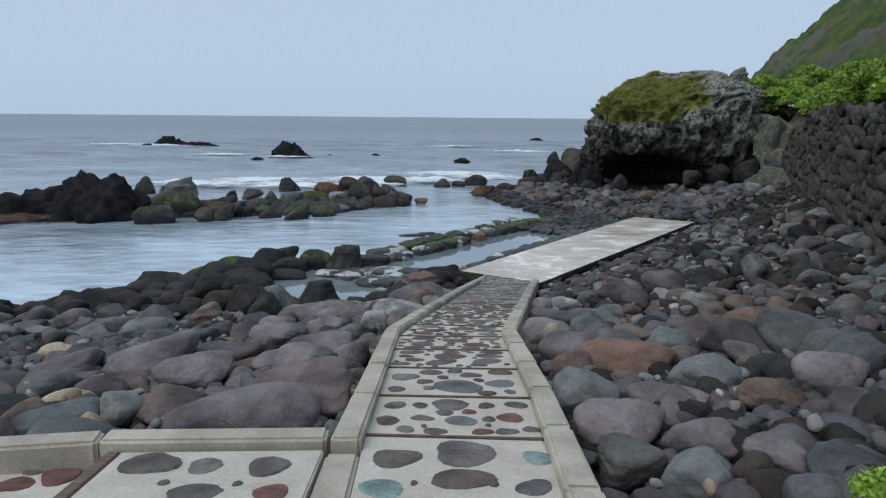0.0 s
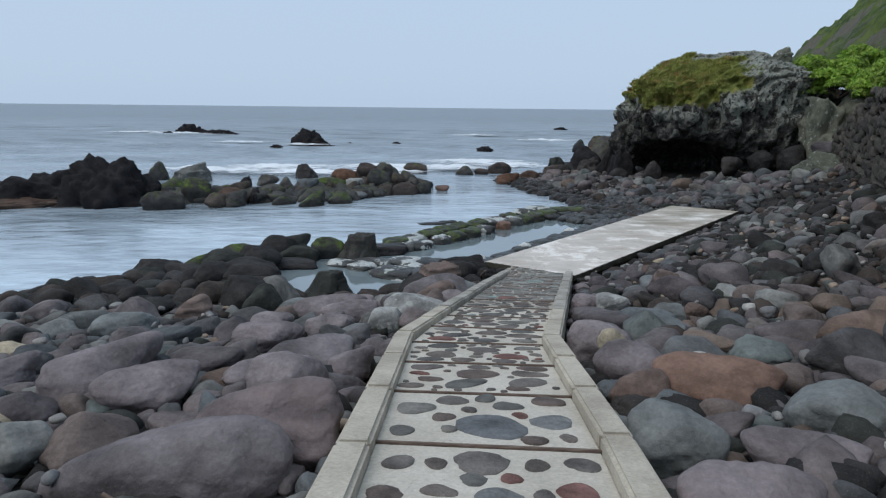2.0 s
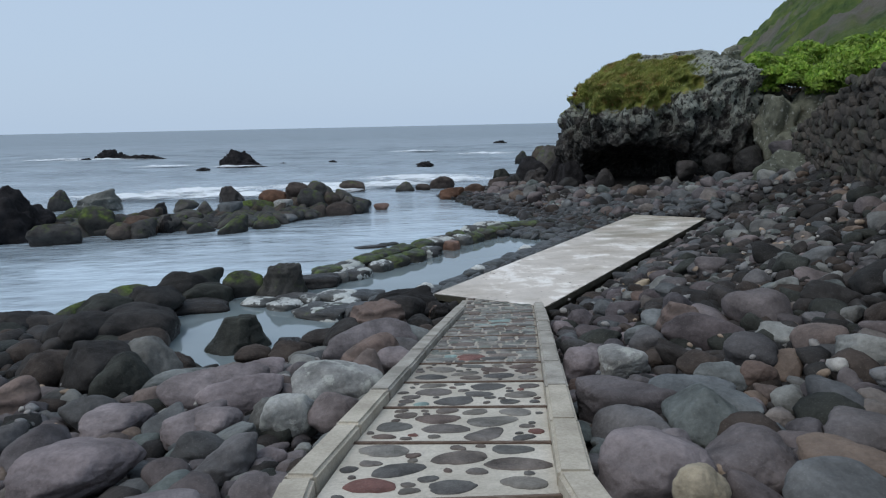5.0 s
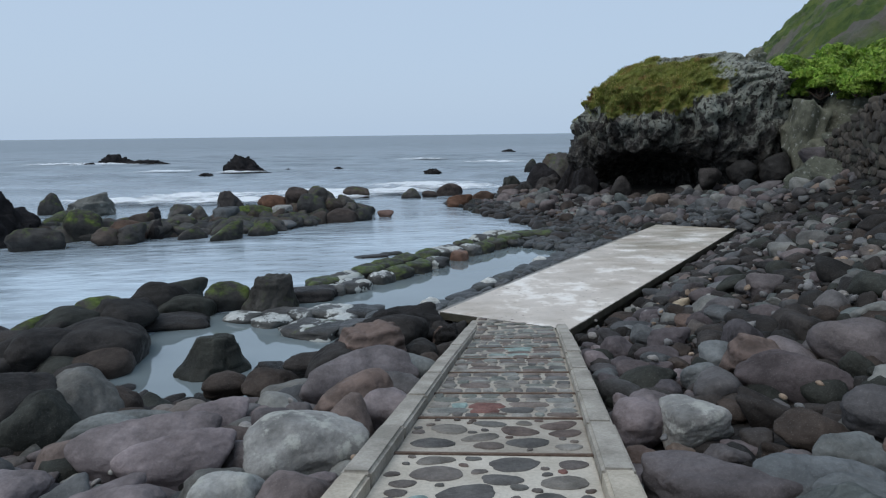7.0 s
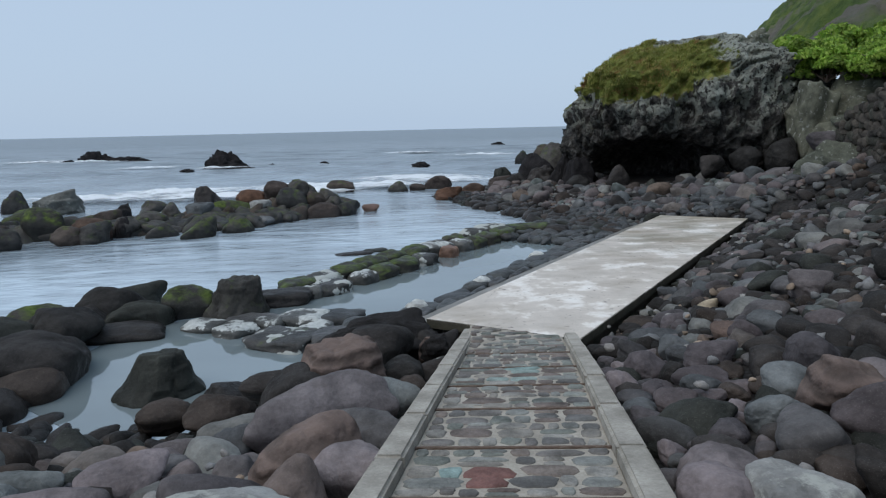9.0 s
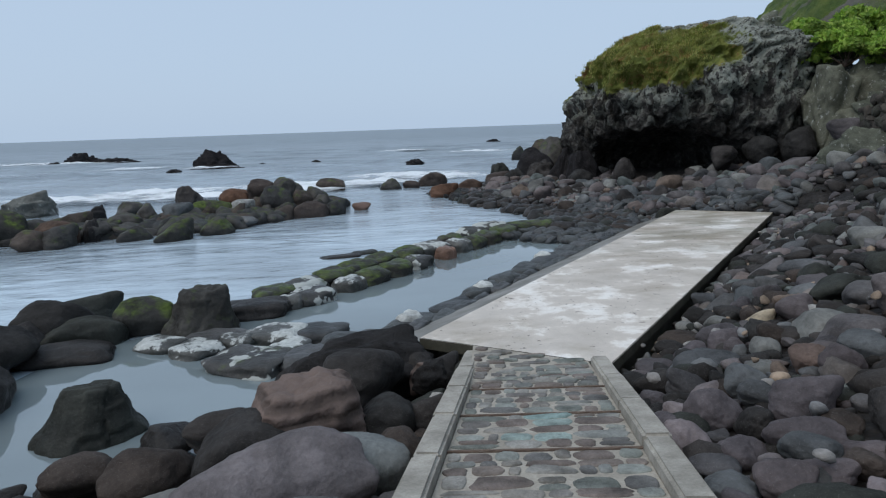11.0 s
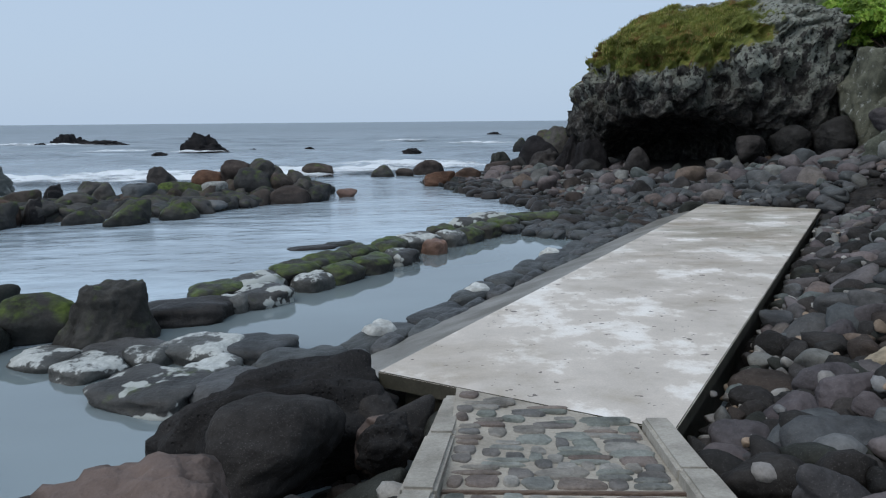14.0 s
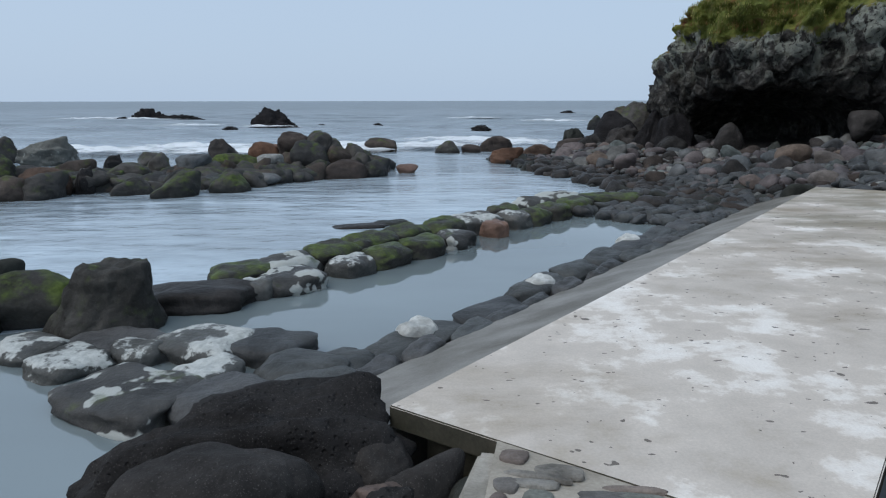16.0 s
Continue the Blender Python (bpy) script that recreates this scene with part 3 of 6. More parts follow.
def kerb_run(name, line, width, side, lift, label, z_of=path_z, piece=0.95, low=0.45):
    """Kerb blocks end to end along a line; the line is the inner edge."""
    root = tagged(new(name), label, "kerb", kind="structure")
    rng = random.Random(len(line) * 7 + int(width * 100))
    for (x0, y0), (x1, y1) in zip(line[:-1], line[1:]):
        d = Vector((x1 - x0, y1 - y0))
        L = d.length
        d.normalize()
        nrm = Vector((-d.y, d.x)) * side
        cuts = max(1, round(L / piece))
        for i in range(cuts):
            a, b = L * i / cuts + 0.003, L * (i + 1) / cuts - 0.003
            p = Vector((x0, y0))
            w = width + rng.uniform(-0.006, 0.006)
            q = [p + d * a, p + d * b, p + d * b + nrm * w, p + d * a + nrm * w]
            t = lift + rng.uniform(-0.008, 0.008)
            part("kerb_block", prism([tuple(c) for c in q], lambda x, y: z_of(y) - low, lambda x, y: z_of(y) + t, 0.02), M_KERB if q[0][1] < 8.6 else M_KERB_GREY, root)
    return root


kerb_run("kerb_west", [(-0.49, 3.12), (-0.37, 7.3), (1.66, 16.13)], 0.175, 1, 0.085, "weathered concrete kerb along the stone path")
kerb_run("kerb_east", [(0.28, -4.0), (0.53, 2.4), (0.70, 4.3), (0.85, 7.1), (2.70, 15.36)], 0.175, -1, 0.085, "weathered concrete kerb along the stone path")
kerb_run("kerb_flush", [(-0.46, -4.0), (-0.495, 3.10)], 0.19, 1, 0.004, "flush concrete band between two paths")

# side path to the west, stepping down
side = tagged(new("path_side"), "side path of cement with large flat stones", "path", kind="structure")
side_panels = []
for (xa, xb, dz) in ((-1.85, -0.70, 0.0), (-3.2, -1.93, -0.12), (-4.6, -3.28, -0.24)):
    pts = [(xa + 0.12, 1.0), (xb + (0.12 if xb < -1 else 0), 1.0), (xb, 3.13), (xa, 3.13)]
    side_panels.append((part("panel", prism(pts, lambda x, y: path_z(y) - 0.4 + dz, lambda x, y: path_z(y) + dz + 0.01, 0.01), M_CEMENT, side), pts, dz))
for xs_ in (-1.89, -3.24):
    part("timber_strip", prism([(xs_ - 0.035 + 0.12, 1.0), (xs_ + 0.035 + 0.12, 1.0), (xs_ + 0.035, 3.13), (xs_ - 0.035, 3.13)], lambda x, y: path_z(y) - 0.4, lambda x, y: path_z(y) + 0.014, 0.006), M_TIMBER, side)
kerb_run("kerb_side", [(-0.69, 3.16), (-2.0, 3.16), (-2.7, 3.08), (-4.6, 2.7)], 0.16, -1, 0.075, "weathered concrete kerb along the side path", z_of=lambda y: path_z(3.2), piece=2.0)


# ---- slab, ledge ----
slab = tagged(part("slab", prism(SLAB, lambda x, y: SLAB_Z - 0.13, lambda x, y: SLAB_Z, 0.008), M_SLAB, None), "worn white-painted concrete bathing slab with chips", "slab", kind="structure")
# side faces take the darker tone: moss, plus shade put into the colour
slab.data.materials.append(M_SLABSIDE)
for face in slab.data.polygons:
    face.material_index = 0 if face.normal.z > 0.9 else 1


# added base set back under the slab, coloured dark as the overhang's shade
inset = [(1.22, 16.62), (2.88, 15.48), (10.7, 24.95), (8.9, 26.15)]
tagged(part("slab_footing", prism(inset, lambda x, y: -0.9, lambda x, y: SLAB_Z - 0.134), M_SLABSIDE, None), "added dark footing under the slab, its colour standing in for shade", "footing", kind="structure")


def beside(s, off):
    """A place s along the slab's seaward edge, off metres towards the pool."""
    a, b = Vector(SLAB[0]), Vector(SLAB[3])
    d = (b - a).normalized()
    return a + d * s + Vector((-d.y, d.x)) * off


ledge_pts = [beside(-0.02, 0.004), beside(12.45, 0.004), beside(15.2, 1.4), beside(0.7, 1.4)]


def apron(x, y):
    """The ledge falls from the slab towards the pool."""
    a, d = Vector(SLAB[0]), (Vector(SLAB[3]) - Vector(SLAB[0])).normalized()
    off = (Vector((x, y)) - a).dot(Vector((-d.y, d.x)))
    return 0.22 - 0.36 * off


ledge = tagged(part("ledge", prism([tuple(p) for p in ledge_pts], lambda x, y: -1.0, apron, 0.02), M_LEDGE, None), "damp concrete ledge sloping from slab to pool", "ledge", kind="structure")


# ---- cliff ----
def cliff():
    plan = np.array([(20, 58), (13.5, 52), (12.2, 45), (11.0, 40.5), (10.85, 38.2), (11.25, 36.4), (12.5, 35.0), (14.6, 33.9), (16.4, 33.4), (17.6, 33.8), (19.2, 35.0), (22, 36.5)], float)
    lip = np.array([0.6, 0.6, 0.5, 0.8, 1.9, 2.4, 2.5, 2.1, 1.1, 0.6, 1.2, 1.5])
    cave = np.array([0.2, 0.2, 0.3, 1.4, 4.2, 5.2, 5.8, 5.4, 2.2, 0.4, 0.2, 0.2])
    edge = np.array([2.5, 3.5, 4.35, 4.8, 4.75, 4.4, 4.35, 4.8, 5.5, 5.5, 4.9, 4.6])
    top = np.array([4.0, 5.3, 6.4, 6.85, 6.95, 7.0, 7.0, 7.05, 7.1, 6.7, 5.7, 5.4])
    turf = np.array([0.3, 0.4, 0.6, 0.85, 0.95, 1.0, 1.0, 0.70, 0.0, 0.0, 0.0, 0.5])
    u = np.linspace(0, len(plan) - 1, 300)
    k = np.arange(len(plan))

    def smooth(a):
        y = np.interp(u, k, a)
        w = np.hanning(29)
        return np.convolve(np.pad(y, 14, mode="edge"), w / w.sum(), mode="valid")

    px, py = smooth(plan[:, 0]), smooth(plan[:, 1])
    lp, cv, ed, tp, tf = (smooth(a) for a in (lip, cave, edge, top, turf))
    centre = np.array([16.5, 43.0])
    stops = np.array([0, 0.10, 0.24, 0.32, 0.40, 0.52, 0.62, 0.74, 0.88, 1.0])
    v = np.linspace(0, 1, 150)
    verts, mask = [], []
    for i in range(len(u)):
        p = np.array([px[i], py[i]])
        d = centre - p
        reach = np.linalg.norm(d)
        d /= reach
        inn = np.interp(v, stops, [cv[i], cv[i] * 0.95, cv[i] * 0.5 + 0.1, 0.12, 0.0, 0.2, 0.95, 2.5, 4.9, min(reach, 9.0)])
        zz = np.interp(v, stops, [-0.6, lp[i] * 0.6, lp[i] * 0.97, lp[i] + 0.1, lp[i] * 0.6 + ed[i] * 0.4, ed[i], ed[i] + 0.42 * (tp[i] - ed[i]), ed[i] + 0.8 * (tp[i] - ed[i]), tp[i], tp[i] - 0.4])
        for j in range(len(v)):
            q = p + d * inn[j]
            P = Vector((q[0], q[1], zz[j]))
            face = 1.15 if v[j] < 0.6 else 0.45
            rough = noise.fractal(P * 0.45, 0.85, 2.1, 7) * 0.5 + 0.3 * abs(noise.noise(P * 1.1 + Vector((4, 8, 2)))) + noise.ridged_multi_fractal(P * 0.8, 0.9, 2.1, 6, 1.0, 2.0) * 0.30 - 0.25
            rough += 0.22 * noise.cell(P * 1.3) + 0.16 * noise.cell(P * 2.7 + Vector((9, 3, 1)))
            streak = noise.noise(Vector((q[0] * 1.6, q[1] * 1.6, zz[j] * 0.35))) * 0.4
            o = face * (rough + streak)
            verts.append((q[0] - d[0] * o, q[1] - d[1] * o, zz[j] + (0.25 * rough if v[j] >= 0.4 else 0.9 * streak * float(np.clip((v[j] - 0.12) / 0.12, 0, 1)))))
            bare = float(np.clip((v[j] - 0.74) / 0.06, 0, 1)) * float(np.clip((u[i] - 5.2) / 0.8, 0, 1))
            mask.append(float(np.clip((v[j] - 0.44 - 0.05 * noise.noise(P * 0.9)) / 0.10, 0, 1)) * tf[i] * (1 - bare))
    nx = len(v)
    i = (np.arange(len(u) - 1)[:, None] * nx + np.arange(nx - 1)[None, :]).ravel()
    tris = np.concatenate([np.stack([i, i + nx, i + nx + 1], 1), np.stack([i, i + nx + 1, i + 1], 1)])
    me = fast_mesh("cliff", np.array(verts), tris, M_CLIFF)
    a = me.attributes.new("turf", "FLOAT", "POINT")
    a.data.foreach_set("value", np.array(mask, dtype=np.float32))
    return tagged(new("cliff", me), "craggy dark sea cliff with a cave and grassy top", "cliff", kind="structure"), np.array(verts), np.array(mask)


cliff_ob, cliff_v, cliff_m = cliff()


def blades(name, roots, length, width, material, lean, seed):
    """Many bent blades in one mesh."""
    rng = np.random.default_rng(seed)
    k = len(roots)
    L = length * rng.uniform(0.5, 1.3, k)
    az = rng.uniform(0, 2 * np.pi, k)
    side_ = np.stack([np.cos(az), np.sin(az), np.zeros(k)], 1) * (width * 0.5)
    away = np.stack([-np.sin(az), np.cos(az), np.zeros(k)], 1)
    bend = rng.uniform(0.2, 1.0, k) * lean
    mid = roots + away * (L * bend * 0.35)[:, None] + np.array([0, 0, 1.0]) * (L * 0.6)[:, None]
    tip = roots + away * (L * bend)[:, None] + np.array([0, 0, 1.0]) * (L * (1 - 0.35 * bend))[:, None]
    v = np.stack([roots - side_, roots + side_, mid - side_ * 0.7, mid + side_ * 0.7, tip], 1).reshape(-1, 3)
    b = np.arange(k)[:, None] * 5
    t = np.concatenate([b + np.array([[0, 1, 3]]), b + np.array([[0, 3, 2]]), b + np.array([[2, 3, 4]])])
    return new(name, fast_mesh(name, v, t, material))


rng_g = np.random.default_rng(5)
keep = np.nonzero((cliff_m > 0.75))[0]
clump = np.array([noise.fractal(Vector(p) * 1.5, 0.7, 2.0, 4) for p in cliff_v[keep]])
odds = np.clip(clump + 0.35, 0.02, 1.0)
pick = rng_g.choice(keep, 30000, p=odds / odds.sum())
roots = cliff_v[pick] + rng_g.normal(0, 0.07, (30000, 3)) * np.array([1, 1, 0.15])
tagged(blades("grass", roots, 0.13, 0.016, M_GRASS, 1.1, 6), "olive-green tufted grass on the cliff top", "grass", kind="stuff")


# ---- hill, wall ----
def hill():
    ridge = [(118, 296, -4), (141, 280, 19.5), (158, 275, 39), (176, 270, 57), (208, 260, 84), (300, 225, 145)]
    foot = [(28, 60, 0.0), (23, 44, 4.2), (20.5, 36, 5.4), (18, 30, 4.9), (15, 22, 4.8), (8, 6, 4.8)]
    n1, n2 = 140, 110
    R = np.stack([np.interp(np.linspace(0, 5, n1), range(6), [p[c] for p in ridge]) for c in range(3)], 1)
    F = np.stack([np.interp(np.linspace(0, 5, n1), range(6), [p[c] for p in foot]) for c in range(3)], 1)
    verts = []
    for i in range(n1):
        for j in range(n2):
            s = (j / (n2 - 1)) ** 1.8
            p = F[i] * (1 - s) + R[i] * s
            p[2] = F[i][2] + (R[i][2] - F[i][2]) * s ** 1.25
            q = Vector(p)
            a = min(1.0, s * 5)
            p = p + np.array([0, 0, a * (4.5 * noise.fractal(q * 0.05, 0.9, 2.0, 6) + 1.6 * noise.fractal(q * 0.22, 0.8, 2.0, 5))])
            verts.append(p)
        # far side falls away
    i = (np.arange(n1 - 1)[:, None] * n2 + np.arange(n2 - 1)[None, :]).ravel()
    tris = np.concatenate([np.stack([i, i + n2, i + n2 + 1], 1), np.stack([i, i + n2 + 1, i + 1], 1)])
    return tagged(new("hill", fast_mesh("hill", np.array(verts), tris, M_HILL)), "steep green hillside with bare rock patches", "hill", kind="structure")


hill()
def wall_top(y):
    """The wall keeps its height along the beach and ramps down towards the cliff."""
    return float(np.interp(y, [21.0, 29.5], [4.65, 2.8]))


def wall_run(y0, y1):
    a, b = wall_x(y0) + 0.06, wall_x(y1) + 0.06
    return prism([(a, y0), (b, y1), (b + 1.2, y1), (a + 1.2, y0)], lambda x, y: 0.2, lambda x, y: wall_top(y))


wall_core = tagged(part("wall_retaining", wall_run(-4.0, 21.0), M_WALLSTONE, None), "dark dry-stone retaining wall along the beach", "wall", kind="structure")
part("wall_end", wall_run(21.0, 29.5), M_WALLSTONE, wall_core)


# ---- bushes ----
def leaf_clump(name, size, count, leaf, seed):
    """A bush: short stems and many leaves on an uneven crown."""
    rng = np.random.default_rng(seed)
    lobes = rng.normal(0, 0.45, (9, 3)) * np.array([1, 1, 0.45]) + np.array([0, 0, 0.45])
    rad = rng.uniform(0.28, 0.5, 9)
    which = rng.integers(0, 9, count)
    d = rng.normal(size=(count, 3))
    d /= np.linalg.norm(d, axis=1)[:, None]
    d[:, 2] = np.abs(d[:, 2]) * 0.9 - 0.15
    c = (lobes[which] + d * (rad[which] * rng.uniform(0.6, 1.08, count))[:, None]) * np.array(size)
    nrm = d + rng.normal(0, 0.5, (count, 3))
    nrm /= np.linalg.norm(nrm, axis=1)[:, None]
    t = np.cross(nrm, rng.normal(size=(count, 3)))
    t /= np.linalg.norm(t, axis=1)[:, None]
    b = np.cross(nrm, t)
    s = leaf * rng.uniform(0.5, 1.3, count)[:, None]
    v = np.stack([c - t * s, c + b * s * 0.45 + nrm * s * 0.12, c + t * s, c - b * s * 0.45 + nrm * s * 0.12], 1).reshape(-1, 3)
    k = np.arange(count)[:, None] * 4
    tris = np.concatenate([k + np.array([[0, 1, 2]]), k + np.array([[0, 2, 3]])])
    return fast_mesh(name, v, tris, M_LEAF, smooth=False)


def stems(seed, size):
    rng = np.random.default_rng(seed)
    bm = bmesh.new()
    for _ in range(7):
        e = Vector((rng.normal(0, 0.35) * size[0], rng.normal(0, 0.35) * size[1], 0.6 * size[2]))
        m = Matrix.Translation(e / 2) @ e.to_track_quat("Z", "Y").to_matrix().to_4x4()
        bmesh.ops.create_cone(bm, segments=6, radius1=0.03, radius2=0.012, depth=e.length, matrix=m)
    return bm


BUSH_MESH = [leaf_clump("foliage", (1.5, 1.3, 1.15), 5200, 0.10, 30 + k) for k in range(3)]


def bush(x, y, z, scale, turn, k, label):
    root = tagged(new("bush"), label, "bush", group="bushes above the wall")
    root.matrix_world = pose(x, y, z, 0, 0, turn) @ Matrix.Diagonal((scale, scale, scale, 1))
    f = new("foliage", BUSH_MESH[k])
    f.parent = root
    part("stem", stems(k, (1.5, 1.3, 1.15)), M_TIMBER, root, "thin brown stems")
    return root


rb = random.Random(4)
for i in range(15):
    y = 11 + i * 1.45
    bush(wall_x(y) + 1.2 + rb.uniform(-0.3, 0.7), y, 4.62, rb.uniform(0.75, 1.05), rb.uniform(0, 360), i % 3, "bright green leafy bush on top of the stone wall")
for x, y, z, s in ((19.0, 33.4, 4.6, 1.1), (20.2, 35.0, 5.2, 1.3), (18.6, 34.8, 5.4, 0.9), (21.8, 33.0, 5.2, 1.4), (22.5, 36.5, 5.6, 1.5), (20.5, 31.4, 4.8, 1.1), (22.6, 30.0, 5.0, 1.3), (24.5, 33.5, 5.6, 1.5)):
    bush(x, y, z, s, rb.uniform(0, 360), rb.randrange(3), "bright green leafy bush beside the cliff")
small = bush(2.12, 1.95, ground_z(2.12, 1.95) + 0.03, 0.24, 20, 1, "small bright green plant among the boulders by the path")


# ---- boulders ----
def shape_set(level):
    made = [rock_shape(100 + k, level, 3.4 + (k % 5) * 1.0, 9 + (k * 5) % 6, 0.09) for k in range(14)]
    made += [rock_shape(130, level, 6.0, 12, 0.16, 0.12), rock_shape(131, level, 3.0, 14, 0.07)]
    made += [rock_shape(140 + k, level, 9.0, 12, 0.10, 0.10, 0.42) for k in range(2)]
    made += [rock_shape(160 + k, level, 26.0, 9, 0.16, 0.10) for k in range(4)]
    return made


ROUND, ROUND_MID, ROUND_FAR, ROUND_TINY = shape_set(5), shape_set(4), shape_set(3), shape_set(2)
ROCK_DATA = {}


def rock_mesh(k, material, name="boulder"):
    key = (k, material.name)
    if key not in ROCK_DATA:
        v, f = ROUND[k]
        ROCK_DATA[key] = fast_mesh(name, v, f, material)
    return ROCK_DATA[key]


TAKEN = []


SE0, SE1 = Vector(SLAB[1]), Vector(SLAB[2])


def crest(x, y):
    """Stones beside the slab stay below its edge; farther off they may rise."""
    d = (SE1 - SE0).normalized()
    q = Vector((x, y)) - SE0
    s, o = q.dot(d), -q.dot(Vector((-d.y, d.x)))
    if -1.6 < s < 12.6 and o > -0.2:
        return 0.30 + 0.42 * max(o - 0.35, 0.0) + max(-s, 0) * 0.3
    if 12.3 < s < 14.5 and o > -3.5:
        return 0.16
    return 99.0


def boulder(name, x, y, z, sx, sy, sz, turn=0, tilt=0, k=0, material=None, label="", category="boulder", group="beach boulders", guard=True):
    z = min(z, crest(x, y) - 0.95 * sz)
    ob = new(name, rock_mesh(k % len(ROUND), material or M_BOULDER, name))
    ob.matrix_world = pose(x, y, z, tilt, tilt * 0.5, turn) @ Matrix.Diagonal((sx, sy, sz, 1))
    tagged(ob, label, category, group)
    if guard:
        TAKEN.append((x, y, max(sx, sy) * 0.92))
    return ob


BREAK = "breakwater boulders"
STEP = [0]


def placed(x, y, z, sx, sy, sz, turn, group, material, label, shapes, tilt=0):
    STEP[0] += 1
    if group == BREAK:
        z, sz, sx, sy = z - 0.26 * sz, sz * 1.3, sx * 0.9, sy * 0.9
    elif sz < 0.75 * sx:
        z, sz = z - 0.16 * sz, sz * 1.24
    return boulder("boulder", x, y, z, sx * 1.04, sy * 1.1, sz * 1.06, turn, tilt, shapes[STEP[0] % len(shapes)], material, label, "boulder", group or "beach boulders")


def beside_slab(x, y):
    """The lower beach east of the path, where shade from wall and hill is put into the stone colours."""
    return x > 2.2 and 9.5 < y < 26


def purple(x, y, z, sx, sy, sz, turn, group=""):
    return placed(x, y, z, sx, sy, sz, turn, group, M_PURPLE_SHADED if beside_slab(x, y) else M_PURPLE, "smooth purplish-brown sea-worn boulder beside the path", (0, 1, 5, 6, 10))


def striped(x, y, z, sx, sy, sz, turn, group=""):
    return placed(x, y, z, sx, sy, sz, turn, group, M_STRIPED, "large flat purple boulder with worn grooves", (0, 5), 6)


def purple_log(x, y, z, sx, sy, sz, turn, group=""):
    return boulder("boulder", x, y, z, sx, sy, sz, turn, 3, 15, M_PURPLE, "long smooth purple boulder lying against the kerb")


def plain(x, y, z, sx, sy, sz, turn, group=""):
    return placed(x, y, z, sx, sy, sz, turn, group, M_PURPLE_SHADED if beside_slab(x, y) else M_BOULDER, "grey angular sea-worn boulder among cobbles", (2, 3, 7, 8, 11, 12))


def bluegrey(x, y, z, sx, sy, sz, turn, group=""):
    return placed(x, y, z, sx, sy, sz, turn, group, M_BLUEGREY_SHADED if beside_slab(x, y) else M_BLUEGREY, "smooth blue-grey boulder on the beach", (0, 4, 6, 9, 13))


def rusty(x, y, z, sx, sy, sz, turn, group=""):
    return placed(x, y, z, sx, sy, sz, turn, group, M_ORANGE if sx > 0.3 and x < 3 else M_DULLRUST, "rusty orange-brown boulder among grey stones", (0, 5, 10))


def cream(x, y, z, sx, sy, sz, turn, group=""):
    return placed(x, y, z, sx, sy, sz, turn, group, M_CREAM, "small cream-coloured stone among grey boulders", (3, 8))


def brown(x, y, z, sx, sy, sz, turn, group=""):
    return placed(x, y, z, sx, sy, sz, turn, group, M_BROWN, "layered brown boulder with cracked ridges", (15, 12, 14, 2))


def layered_boulder(x, y, z, sx, sy, sz, turn):
    """An upright block split into rough level layers."""
    d, f = BALL[5]
    v = []
    for q in d:
        P = Vector(q)
        r = 1 / max(abs(q[0]) ** 4 + abs(q[1]) ** 4 + (abs(q[2]) * 0.92) ** 4, 1e-6) ** 0.25
        h = q[2] * 9.0 + 3.0 * noise.noise(P * 1.7) + 0.5 * q[0]
        r *= 0.93 + 0.035 * abs(math.sin(h)) ** 0.5 + 0.10 * noise.fractal(P * 1.6 + Vector((3, 1, 7)), 0.8, 2.1, 6) + 0.03 * noise.cell(P * 4.0)
        v.append((q[0] * r, q[1] * r, q[2] * r))
    ob = tagged(new("boulder", fast_mesh("boulder", np.array(v), f, M_BROWN)), "layered brown boulder with cracked ridges", "boulder", "beach boulders")
    ob.matrix_world = pose(x, y, z, 4, -6, turn) @ Matrix.Diagonal((sx, sy, sz, 1))
    TAKEN.append((x, y, max(sx, sy) * 0.9))
    return ob


def upright(x, y, top, sx, sy, seed, label, material=None, blunt=0.58, rough=0.16):
    """A stump of rock: broad at its foot in the water, narrow and blunt on top."""
    d, f = BALL[5]
    off = Vector((seed * 3.7, seed * 1.9, seed))
    flat = np.clip(np.sqrt(np.clip(1 - d[:, 2] ** 2, 0, 1)) * 1.55, 0, 1) / np.maximum(np.hypot(d[:, 0], d[:, 1]), 1e-6)
    v = np.stack([d[:, 0] * flat, d[:, 1] * flat, np.clip(d[:, 2] * 1.28, -1, 1)], 1)
    wide = np.interp(v[:, 2], [-1, -0.3, 0.2, 0.75, 1], [1.0, 0.96, 0.45 + 0.6 * blunt, 0.12 + 0.95 * blunt, blunt])
    v[:, 0] = v[:, 0] * wide + 0.10 * v[:, 2]
    v[:, 1] *= wide
    v = v * np.array([1 + rough * noise.fractal(Vector(q) * 1.3 + off, 0.8, 2.1, 5) + 0.07 * noise.cell(Vector(q) * 2.0 + off) for q in d])[:, None]
    v = v / np.abs(v).max(0)
    ob = tagged(new("boulder", fast_mesh("boulder", v, f, material or M_DARKWET_SHADE)), label, "boulder", "beach boulders")
    low = WATER - 0.3
    ob.matrix_world = pose(x, y, (top + low) / 2, 0, 0, 10) @ Matrix.Diagonal((sx, sy, (top - low) / 2, 1))
    TAKEN.append((x, y, max(sx, sy) * 0.9))
    return ob


def dark(x, y, z, sx, sy, sz, turn, group=""):
    return placed(x, y, z, sx, sy, sz, turn, group, M_DARKMOSS if group == BREAK else M_DARKWET_SHADE, "dark damp boulder at the water's edge", (1, 2, 6, 7, 11, 13))


